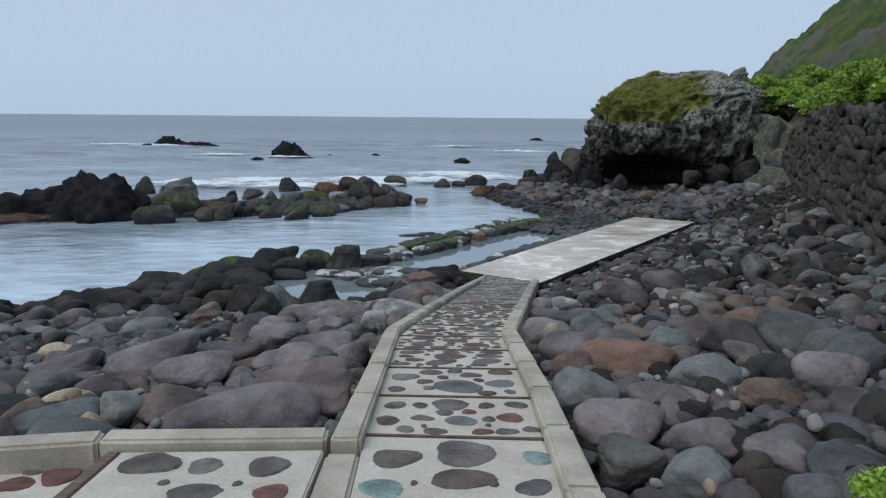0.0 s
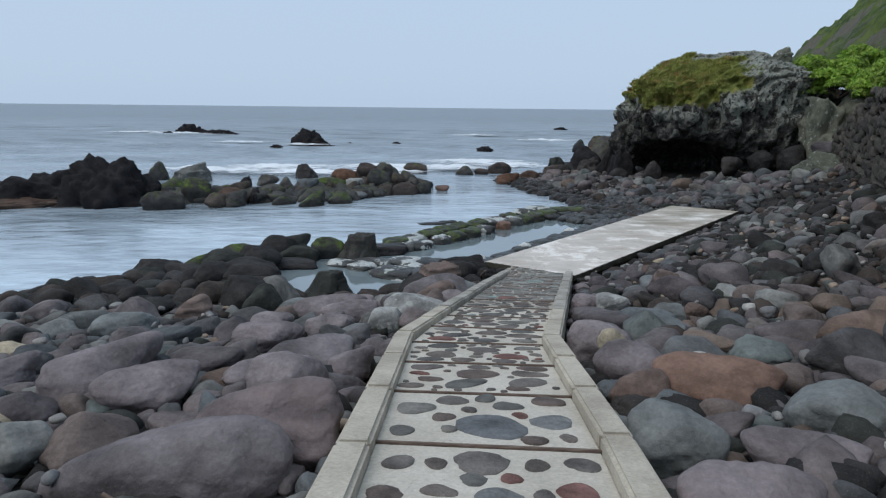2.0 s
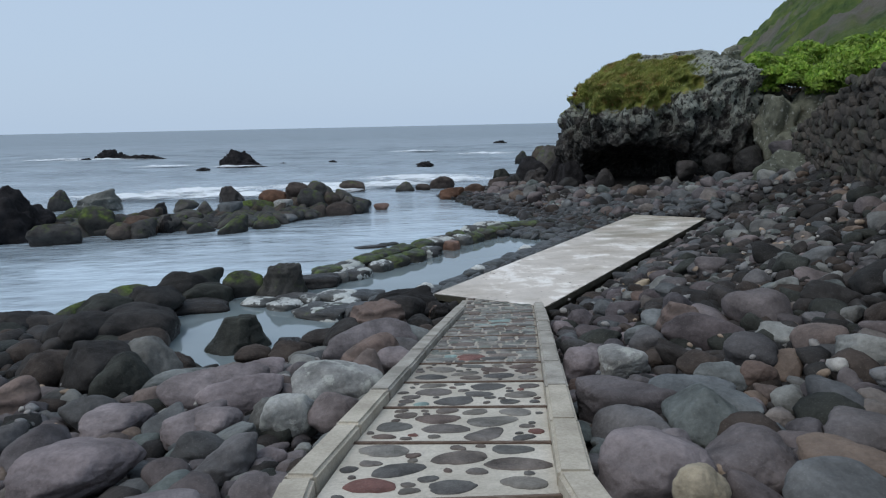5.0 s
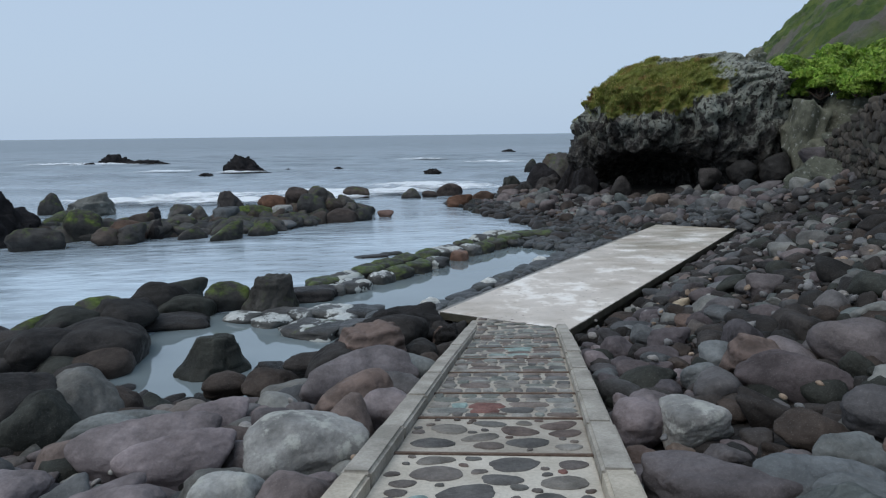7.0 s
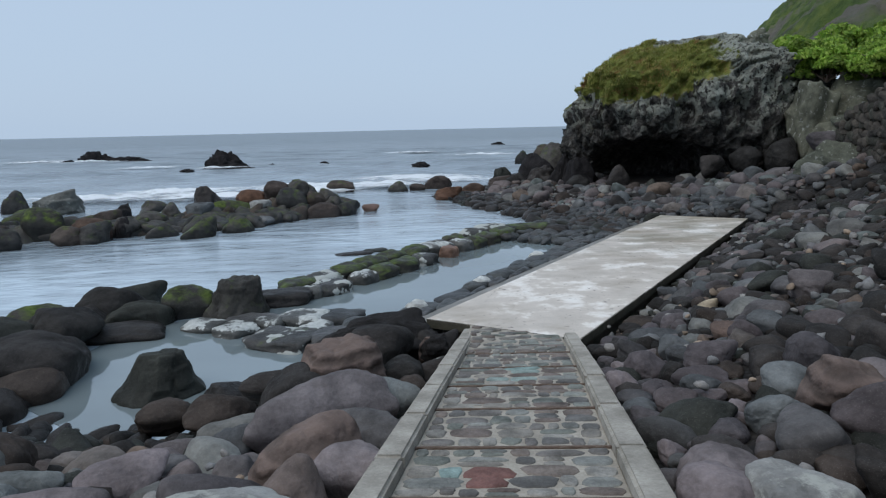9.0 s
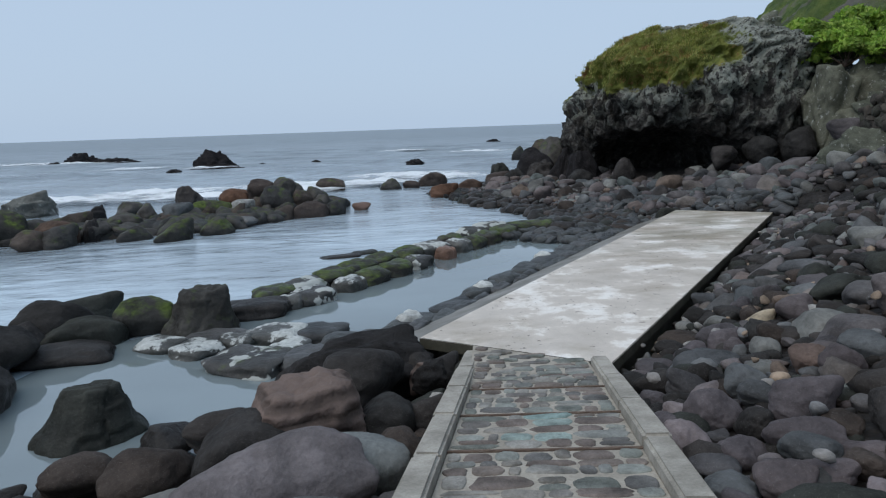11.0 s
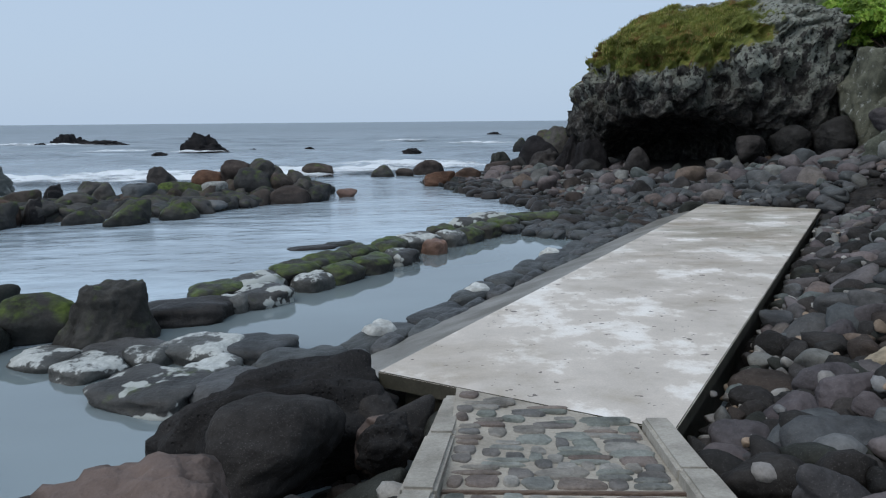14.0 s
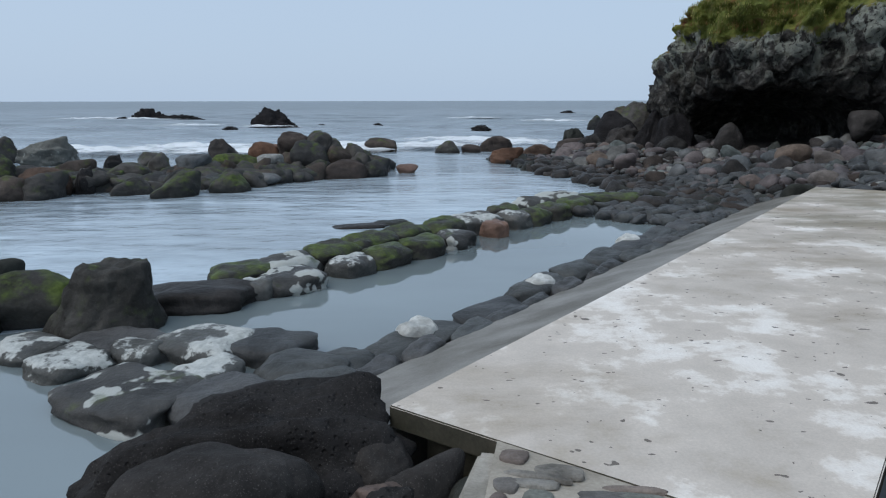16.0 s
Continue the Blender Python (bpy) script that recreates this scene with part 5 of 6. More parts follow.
def on_beach(x, y):
    if y < -3 or y > 44 or x > wall_x(min(y, 32)) + 0.4:
        return False
    if y < 19.5 and x < min(along(LEFT_EDGE, y), 1.0):
        return x > -12 and y < shore_left(x) and not in_pool(x, y)
    if y >= 15.5 and x < shore_right(y) - 0.5:
        return False
    if y > 33.8 and x > 11.0 + (y - 33.8) * 0.2 and y > 35.5 - (x - 11) * 0.25:
        return False
    return True


def scatter(seed, tries, r_lo, r_hi, bias, gap):
    rng = random.Random(seed)
    out, grid = [], {}
    cell = 0.6

    def clash(x, y, r):
        i, j = int(x // cell), int(y // cell)
        for a in range(i - 2, i + 3):
            for b in range(j - 2, j + 3):
                for (u, w, q) in grid.get((a, b), ()):
                    if (u - x) ** 2 + (w - y) ** 2 < (gap * (q + r)) ** 2:
                        return True
        return False

    for x, y, r in TAKEN:
        grid.setdefault((int(x // cell), int(y // cell)), []).append((x, y, r))
    for step in range(tries):
        r = r_lo + (r_hi - r_lo) * (rng.random() ** bias) * (1 - step / tries * 0.75)
        x, y = rng.uniform(-12, 18.5), rng.uniform(-2, 44)
        if y > 26:
            r *= 1.35
        if not on_beach(x, y) or inside_path(x, y, r * 1.15) or on_slab(x, y, r * 1.2) or clash(x, y, r):
            continue
        if any((x - u) ** 2 + (y - w) ** 2 < (q * 0.8 + r * 0.6) ** 2 for u, w, q in TAKEN if q > 0.5):
            continue
        grid.setdefault((int(x // cell), int(y // cell)), []).append((x, y, r))
        out.append((x, y, r))
    return out


rocks = scatter(11, 140000, 0.075, 0.31, 1.7, 0.78)
near = sorted(range(len(rocks)), key=lambda i: min((rocks[i][0] - a) ** 2 + (rocks[i][1] - b) ** 2 for a, b in ((0, 5), (0.8, 9), (1.8, 13))) / rocks[i][2] ** 0.5)
NEAR = set(near[:160])
rr = random.Random(21)
far_v, far_f, count = {"beach": [], "water": []}, {"beach": [], "water": []}, {"beach": 0, "water": 0}


def waterside(x, y):
    """The wet strip along the western shoreline and the far beach below the cave."""
    return (x < along(LEFT_EDGE, y) - 0.2 and y > 13.3 + 0.02 * x) or (y > 26 and x < shore_right(y) + 0.5)


for i, (x, y, r) in enumerate(rocks):
    e1, e2, e3 = r * rr.uniform(0.95, 1.4), r * rr.uniform(0.85, 1.15), r * rr.uniform(0.6, 0.95)
    z = min(ground_z(x, y) + e3 * rr.uniform(0.4, 0.75), crest(x, y) - 0.9 * e3)
    turn, tx, ty, k = rr.uniform(0, 6.28), rr.gauss(0, 0.3), rr.gauss(0, 0.3), rr.randrange(14)
    if i in NEAR:
        tone = rr.random()
        mat, lab = (M_DARKWET_SHADE, "dark damp boulder at the water's edge") if waterside(x, y) else (M_DARKWET_SHADE, "dark beach boulder beside the slab, toned for shade") if beside_slab(x, y) and tone > 0.75 else (M_PURPLE_SHADED, "purple-grey beach boulder beside the slab, toned for shade") if beside_slab(x, y) and tone > 0.3 else ((M_PURPLE, "smooth purplish-grey beach boulder") if tone < 0.2 else (M_BLUEGREY, "smooth blue-grey beach boulder") if tone < 0.3 else (M_ORANGE, "rusty brown beach boulder") if tone < 0.308 else (M_BOULDER, "smooth dark grey sea-worn beach boulder"))
        ob = boulder("boulder", x, y, z, e1, e2, e3, 0, 0, k, mat, lab, guard=False)
        ob.matrix_world = Matrix.LocRotScale((x, y, z), Euler((tx, ty, turn)), (e1, e2, e3))
    else:
        d2 = (x - 1) ** 2 + (y - 11) ** 2
        v, f = (ROUND_MID if d2 < 120 else ROUND_FAR)[k]
        # half the stones beside the slab also go dark, as shade in their colour
        zone = "water" if waterside(x, y) or (y > 26 and rr.random() < 0.15) or (beside_slab(x, y) and y < 22 and rr.random() < 0.5) else "beach"
        far_v[zone].append((v * np.array([e1, e2, e3])) @ turn_matrix(tx, ty, turn).T + np.array([x, y, z]))
        far_f[zone].append(f + count[zone])
        count[zone] += len(v)
# a lower layer of smaller stones fills the gaps; most are coloured dark as gap shade
fill = random.Random(31)
for _ in range(8500):
    x, y, r = fill.uniform(-11, 18), fill.uniform(-1, 42), 0.05 + 0.15 * fill.random() ** 1.5
    if not on_beach(x, y) or inside_path(x, y, r) or on_slab(x, y, r):
        continue
    k = fill.randrange(14)
    v, f = ROUND_TINY[k]
    m = turn_matrix(fill.gauss(0, 0.4), fill.gauss(0, 0.4), fill.uniform(0, 6.28))
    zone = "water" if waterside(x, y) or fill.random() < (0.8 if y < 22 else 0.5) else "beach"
    far_v[zone].append((v * np.array([r * 1.2, r, r * 0.75])) @ m.T + np.array([x, y, ground_z(x, y) + r * 0.2 + 0.05 * fill.random() ** 2]))
    far_f[zone].append(f + count[zone])
    count[zone] += len(v)
tagged(new("boulder_field", fast_mesh("boulder_field", np.vstack(far_v["beach"]), np.vstack(far_f["beach"]), M_BOULDER)), "countless grey and purple-brown sea-worn boulders and cobbles", "boulders", kind="stuff")
tagged(new("waterside_boulders", fast_mesh("waterside_boulders", np.vstack(far_v["water"]), np.vstack(far_f["water"]), M_DARKWET_SHADE)), "dark damp waterside boulders, and dark stones painted as shade in the gaps", "boulders", kind="stuff")

# pale pebbles lie in the gaps
chips = random.Random(41)
pebble_v, pebble_f, pebble_n = [], [], 0
for _ in range(800):
    x, y, r = chips.uniform(-7, 10), chips.uniform(1.5, 24), 0.025 + 0.05 * chips.random() ** 2
    if not on_beach(x, y) or inside_path(x, y, r + 0.05) or on_slab(x, y, r) or (x < 0 and y > 12):
        continue
    v, f = ROUND_TINY[chips.randrange(14)]
    m = turn_matrix(chips.gauss(0, 0.4), chips.gauss(0, 0.4), chips.uniform(0, 6.28))
    pebble_v.append((v * np.array([r * 1.3, r, r * 0.8])) @ m.T + np.array([x, y, min(ground_z(x, y) + 0.10 + 0.14 * chips.random(), crest(x, y) - r)]))
    pebble_f.append(f + pebble_n)
    pebble_n += len(v)
tagged(new("pebbles", fast_mesh("pebbles", np.vstack(pebble_v), np.vstack(pebble_f), M_PEBBLE)), "small pale pebbles scattered between the boulders", "pebbles", kind="stuff")


# ---- pools ----
EDGE = "flat pool-edge stone with moss and white mineral crust"
DARK_EDGE = "smooth dark grey flat stone along the ledge"
WHITE_EDGE = "flat stone crusted white with minerals"
MOSS_EDGE = "flat dark stone covered in green moss"


def rim(x, y, sx, sy, top, turn, k, material, label, group="pool edge stones"):
    """A squared stone of the pool's rim, its foot under water and its top above it."""
    low = WATER - 0.14
    ob = new("pool_stone", squared_mesh(k % 8, material))
    ob.matrix_world = pose(x, y, (low + top) / 2, 2, -2, turn) @ Matrix.Diagonal((sx, sy, (top - low) / 2, 1))
    return tagged(ob, label, "stone", group)


SQUARED = {}


def squared_mesh(k, material):
    """A block worn round: flat on top, bulging at the sides, chipped and pitted."""
    key = (k, material.name)
    if key not in SQUARED:
        d, f = BALL[4]
        off = Vector((k * 5.3, k * 2.9, 1.0))
        e = 3.2 + 0.5 * (k % 4)
        r = 1 / (np.abs(d[:, 0]) ** e + np.abs(d[:, 1]) ** e + np.abs(d[:, 2]) ** e) ** (1 / e)
        r = r * np.array([1 + 0.13 * noise.fractal(Vector(q) * 1.4 + off, 0.8, 2.1, 5) + 0.05 * noise.cell(Vector(q) * 2.2 + off) for q in d])
        v = d * r[:, None]
        v[:, 0] *= 1 + 0.18 * math.sin(k * 2.1) * v[:, 1]
        v = v - (v.max(0) + v.min(0)) / 2
        SQUARED[key] = fast_mesh("pool_stone", v / np.abs(v).max(0), f, material)
    return SQUARED[key]


# between the two pools
rim(-2.92, 19.42, 0.44, 0.34, -0.28, -28, 0, M_WHITESTONE, WHITE_EDGE)
rim(-2.28, 18.98, 0.42, 0.36, -0.26, -38, 1, M_WHITESTONE, WHITE_EDGE)
rim(-2.10, 19.55, 0.62, 0.38, -0.30, -20, 2, M_LEDGESTONE, "flat dark grey stone between the pools")
rim(-1.32, 18.22, 0.66, 0.46, -0.22, -28, 3, M_POOLSTONE, EDGE)
rim(-1.70, 19.22, 0.34, 0.24, -0.24, -15, 4, M_WHITESTONE, WHITE_EDGE)
rim(-1.05, 19.38, 0.50, 0.40, -0.21, -25, 5, M_WHITESTONE, WHITE_EDGE)
rim(-0.80, 18.60, 0.30, 0.34, -0.22, -35, 6, M_WHITESTONE, WHITE_EDGE)
rim(-0.42, 19.30, 0.44, 0.34, -0.22, -20, 7, M_LEDGESTONE, "flat dark grey stone between the pools")
rim(0.02, 18.72, 0.46, 0.38, -0.20, -25, 0, M_LEDGESTONE, "flat dark grey stone between the pools")
rim(-0.45, 18.05, 0.50, 0.42, -0.20, -40, 2, M_LEDGESTONE, "flat dark grey stone between the pools")
rim(0.30, 18.05, 0.46, 0.44, -0.16, 20, 5, M_LEDGESTONE, "flat dark grey stone between the pools")
# seaward wall of the long pool
rim(-1.75, 20.95, 0.78, 0.40, -0.16, 4, 1, M_DARKWET_SHADE, "long dark flat rock at the pool edge")
rim(-1.10, 21.36, 0.26, 0.24, -0.18, 15, 4, M_WHITESTONE, WHITE_EDGE)
rim(-1.48, 21.95, 0.46, 0.34, -0.14, 30, 3, M_MOSSY, MOSS_EDGE)
rim(-0.72, 21.72, 0.46, 0.36, -0.17, 38, 6, M_POOLSTONE, EDGE)
rim(-0.95, 22.35, 0.50, 0.34, -0.12, 42, 2, M_POOLSTONE, EDGE)
rim(-0.42, 23.05, 0.48, 0.38, -0.08, 48, 5, M_MOSSY, MOSS_EDGE)
rim(-0.02, 22.55, 0.38, 0.30, -0.18, 45, 7, M_WHITESTONE, WHITE_EDGE)
rim(0.42, 23.12, 0.44, 0.34, -0.12, 48, 0, M_MOSSY, MOSS_EDGE)
rim(0.12, 23.72, 0.52, 0.36, -0.06, 46, 3, M_MOSSY, MOSS_EDGE)
rim(0.98, 23.75, 0.50, 0.36, -0.12, 50, 4, M_MOSSY, MOSS_EDGE)
rim(0.72, 24.45, 0.50, 0.38, -0.06, 50, 1, M_MOSSY, MOSS_EDGE)
rim(1.55, 24.40, 0.36, 0.32, -0.16, 50, 6, M_POOLSTONE, EDGE)
rim(1.35, 25.15, 0.48, 0.36, -0.08, 50, 2, M_MOSSY, MOSS_EDGE)
rim(1.92, 25.72, 0.60, 0.40, -0.08, 30, 5, M_WHITESTONE, WHITE_EDGE)
rim(2.32, 25.28, 0.26, 0.24, -0.14, 40, 7, M_ORANGE, "small reddish stone in the pool wall")
rim(2.75, 26.15, 0.34, 0.34, -0.10, 50, 3, M_WHITESTONE, WHITE_EDGE)
rim(3.20, 26.60, 0.40, 0.36, -0.10, 50, 0, M_MOSSY, MOSS_EDGE)
rim(2.62, 26.75, 0.46, 0.34, -0.06, 48, 4, M_MOSSY, MOSS_EDGE)
rim(3.75, 27.20, 0.46, 0.38, -0.10, 50, 1, M_MOSSY, MOSS_EDGE)
rim(3.35, 27.65, 0.48, 0.36, -0.04, 45, 6, M_POOLSTONE, EDGE)
rim(4.35, 27.95, 0.50, 0.40, -0.10, 40, 2, M_MOSSY, MOSS_EDGE)
rim(4.05, 28.55, 0.60, 0.36, -0.05, 20, 3, M_POOLSTONE, EDGE)
rim(4.95, 28.55, 0.52, 0.36, -0.08, 5, 5, M_MOSSY, MOSS_EDGE)
rim(5.60, 28.55, 0.50, 0.36, -0.08, -10, 7, M_MOSSY, MOSS_EDGE)
rim(6.15, 28.25, 0.46, 0.36, -0.10, -25, 0, M_DARKWET_SHADE, "dark flat rock at the pool edge")
# along the foot of the ledge
rp = random.Random(8)
s_at = 0.7
while s_at < 11.6:
    hl = rp.uniform(0.42, 0.72)
    p = beside(s_at + hl, 1.82 + rp.uniform(-0.08, 0.10))
    rim(p.x, p.y, hl * 1.04, rp.uniform(0.26, 0.34), rp.uniform(-0.30, -0.23), 51 + rp.uniform(-10, 10), rp.randrange(8), M_LEDGESTONE, DARK_EDGE, "ledge stones")
    s_at += 2 * hl
for i in range(16):
    q = beside(1.3 + i * 0.72 + rp.uniform(-0.1, 0.1), 1.46 + rp.uniform(-0.05, 0.05))
    rim(q.x, q.y, rp.uniform(0.28, 0.42), rp.uniform(0.14, 0.20), rp.uniform(-0.24, -0.19), 51 + rp.uniform(-12, 12), rp.randrange(8), M_LEDGESTONE, DARK_EDGE, "ledge stones")
for x, y in ((1.05, 19.72), (2.62, 21.5), (4.55, 24.2)):
    rim(x, y, 0.26, 0.22, -0.20, 60, 4, M_WHITETOP, "pale flat stone along the ledge", "ledge stones")
rim(-0.35, 26.2, 0.62, 0.22, -0.38, 6, 1, M_DARKWET_SHADE, "low dark rock awash in the sea")
rim(0.25, 26.6, 0.42, 0.22, -0.37, 12, 4, M_DARKWET_SHADE, "low dark rock awash in the sea")


def stone_heap(name, seed, count, place, r_lo, r_hi, material, label, squash=0.75):
    """Small stones too many to count, in one mesh."""
    rng = random.Random(seed)
    vs, fs, k = [], [], 0
    while len(vs) < count:
        x, y, z = place(rng)
        r = rng.uniform(r_lo, r_hi)
        v, f = ROUND_FAR[rng.randrange(14)]
        m = turn_matrix(rng.gauss(0, 0.3), rng.gauss(0, 0.3), rng.uniform(0, 6.28))
        vs.append((v * np.array([r * 1.2, r, r * squash])) @ m.T + np.array([x, y, z + r * 0.2]))
        fs.append(f + k)
        k += len(v)
    return tagged(new(name, fast_mesh(name, np.vstack(vs), np.vstack(fs), material)), label, "stones", kind="stuff")


def wet_strip(rng):
    p = beside(rng.uniform(10.5, 17.5), rng.uniform(1.5, 4.6)) if rng.random() < 0.7 else beside(rng.uniform(12.75, 17), rng.uniform(-3.0, 1.5))
    return p.x, p.y, max(ground_z(p.x, p.y), WATER) + 0.03


def shallow_rim(rng):
    y = rng.uniform(27, 44)
    return shore_right(y) + rng.uniform(-1.4, 0.6), y, WATER - 0.03


def breakwater_fill(rng):
    x = rng.uniform(-13.6, -1.06)
    y = float(np.interp(x, [-13.6, -9.5, -4.8, -3.0, -1.06], [30.6, 31.3, 32.5, 34.6, 36.5])) + rng.uniform(0.1, 3.0) * (1 if x < -3.5 else 0.5)
    return x, y, WATER - 0.02


def shore_fill(rng):
    x = rng.uniform(-11, -4.4)
    y = shore_left(x) + rng.uniform(-2.6, 0.3)
    return x, y, max(ground_z(x, y), WATER) + 0.05


stone_heap("wet_cobbles", 3, 620, wet_strip, 0.09, 0.26, M_LEDGESTONE, "dark wet cobbles between pool and beach", 0.6)
stone_heap("shore_cobbles", 4, 320, shallow_rim, 0.10, 0.32, M_DARKWET_SHADE, "dark wet cobbles in shallow water")
stone_heap("breakwater_cobbles", 5, 430, breakwater_fill, 0.18, 0.52, M_DARKMOSS, "mossy dark stones heaped as a low breakwater")
stone_heap("waterside_cobbles", 6, 150, shore_fill, 0.15, 0.40, M_DARKWET_SHADE, "dark damp cobbles along the shoreline")


def slab_foot(rng):
    d = (SE1 - SE0).normalized()
    p = SE0 + d * rng.uniform(0.2, 12.0) - Vector((-d.y, d.x)) * rng.uniform(0.05, 0.5)
    return p.x, p.y, ground_z(p.x, p.y) + 0.02


stone_heap("gravel", 12, 260, slab_foot, 0.025, 0.07, M_PEBBLE, "small gravel in the gap along the slab")


# ---- reef and sea rocks ----
def craggy(name, x, y, sx, sy, sz, turn, seed, material, label, group=""):
    """A jagged rock rising from the sea."""
    d, f = BALL[5]
    v = []
    for q in d:
        P = Vector(q) * 1.6 + Vector((seed * 3.1, seed * 1.7, 0))
        r = 1 + 0.16 * noise.ridged_multi_fractal(P, 0.9, 2.2, 6, 1.0, 2.0) - 0.16 + 0.28 * noise.fractal(P * 1.3, 0.8, 2.2, 6) + 0.07 * noise.cell(P * 3.0)
        v.append((q[0] * r, q[1] * r, q[2] * r))
    ob = tagged(new(name, fast_mesh(name, np.array(v), f, material)), label, "rock", group)
    ob.matrix_world = pose(x, y, WATER - 0.25 * sz, 0, 0, turn) @ Matrix.Diagonal((sx, sy, sz, 1))
    return ob


craggy("reef", -15.0, 31.0, 2.22, 1.76, 2.28, 25, 1, M_REEF, "jagged black reef rock in the shallows", "reef rocks")
craggy("reef", -17.9, 31.1, 2.58, 1.64, 1.46, 25, 2, M_REEF, "jagged black reef rock in the shallows", "reef rocks")
craggy("reef", -20.7, 30.6, 2.34, 1.64, 1.17, 25, 3, M_REEF, "jagged black reef rock in the shallows", "reef rocks")
craggy("reef", -18.1, 29.8, 3.28, 0.70, 0.49, 25, 4, M_RUSTSHORE, "low rust-brown reef rock at the waterline", "reef rocks")
craggy("reef", -18.3, 26.5, 0.59, 0.47, 0.59, 25, 5, M_REEF, "small black rock at the waterline", "reef rocks")
craggy("sea_rock", -15.3, 78.5, 1.99, 1.29, 1.93, 10, 11, M_REEF, "dark rock rising out of the open sea", "sea rocks")
craggy("sea_rock", -14.5, 77.4, 2.05, 0.94, 0.53, 10, 7, M_REEF, "low dark rock awash in the open sea", "sea rocks")
craggy("sea_rock", -38.3, 103.6, 1.99, 1.64, 1.87, 18, 8, M_REEF, "dark rock rising out of the open sea", "sea rocks")
craggy("sea_rock", -34.5, 103.6, 3.28, 1.40, 0.88, 18, 9, M_REEF, "low dark rock awash in the open sea", "sea rocks")
for x, y, s in ((4.8, 72, 0.82), (5, 76.7, 0.59), (-17.8, 73.5, 0.59), (-40.6, 101, 0.94), (24.7, 136.4, 1.4), (-10.7, 80.2, 0.47), (-5.3, 82.6, 0.47)):
    craggy("sea_rock", x, y, s, s * 0.7, s * 0.55, 0, int(x * 7) % 11, M_REEF, "small dark rock awash in the open sea", "sea rocks")


# ---- foam ----
def foam(x, y, a, b, turn, lift=WATER + 0.14):
    v, th = [], []
    n1, n2 = 40, 16
    for i in range(n1):
        for j in range(n2):
            u, w = i / (n1 - 1) * 2 - 1, j / (n2 - 1) * 2 - 1
            r = math.hypot(u, w)
            c, s = math.cos(radians(turn)), math.sin(radians(turn))
            q = Vector((x + u * a * c - w * b * s, y + u * a * s + w * b * c, 0))
            q.z = lift + max(0.0, 1 - r) * 0.28 * (0.6 + noise.noise(q * 0.9))
            v.append(q)
            th.append(r)
    i = (np.arange(n1 - 1)[:, None] * n2 + np.arange(n2 - 1)[None, :]).ravel()
    tris = np.concatenate([np.stack([i, i + n2, i + n2 + 1], 1), np.stack([i, i + n2 + 1, i + 1], 1)])
    me = fast_mesh("sea_foam", np.array(v), tris, M_FOAM)
    me.attributes.new("thin", "FLOAT", "POINT").data.foreach_set("value", np.array(th, dtype=np.float32))
    return tagged(new("sea_foam", me), "white foam of a breaking wave around rocks", "foam", kind="stuff")


for args in ((-8.3, 44.5, 6.44, 1.29, 4), (-14.2, 45.1, 4.68, 1.17, 4), (-3, 45.7, 3.51, 1.4, 0), (0.6, 49.2, 3.75, 1.87, 5), (5.1, 51.6, 4.21, 1.76, 8), (-11.2, 48.1, 5.85, 1.87, 2), (-4.2, 49.2, 5.27, 1.99, 3), (2.8, 54.5, 5.85, 2.11, 4),
             (-16.5, 46.3, 4.68, 0.94, 3), (-38.7, 101.9, 8.19, 2.34, 5), (-46.9, 106, 7.02, 1.76, 5), (-14.9, 76.1, 3.75, 1.17, 0), (-23.5, 80.2, 4.68, 1.05, 0), (13.9, 91.9, 7.02, 1.4, 0), (5.7, 106, 5.85, 1.17, 0)):
    foam(args[0], args[1], args[2], args[3] * 1.7, args[4])


# ---- stones set in the path ----
def chip_mesh(seed, material):
    """A flat stone, bedded in cement: uneven outline, rounded rim, low crown."""
    rng = random.Random(seed)
    k = 18
    ph = rng.uniform(0, 6.28)
    e2, e3 = rng.uniform(0.05, 0.16), rng.uniform(0.03, 0.10)
    rad = [1 + e2 * math.cos(2 * (2 * math.pi * i / k) + ph) + e3 * math.cos(3 * (2 * math.pi * i / k) + 2 * ph) + rng.uniform(-0.05, 0.05) for i in range(k)]
    rings = ((1.0, -1.0), (0.96, 0.45), (0.84, 0.85), (0.45, 1.0))
    v = [(rad[i] * s * math.cos(2 * math.pi * i / k), rad[i] * s * math.sin(2 * math.pi * i / k), z + (rng.uniform(-0.12, 0.12) if z > 0.8 else 0)) for s, z in rings for i in range(k)]
    v.append((0, 0, 1.03))
    t = []
    for r in range(3):
        for i in range(k):
            a, b = r * k + i, r * k + (i + 1) % k
            t += [(a, b, b + k), (a, b + k, a + k)]
    t += [(3 * k + i, 3 * k + (i + 1) % k, 4 * k) for i in range(k)]
    return fast_mesh("stone", np.array(v), np.array(t), material)


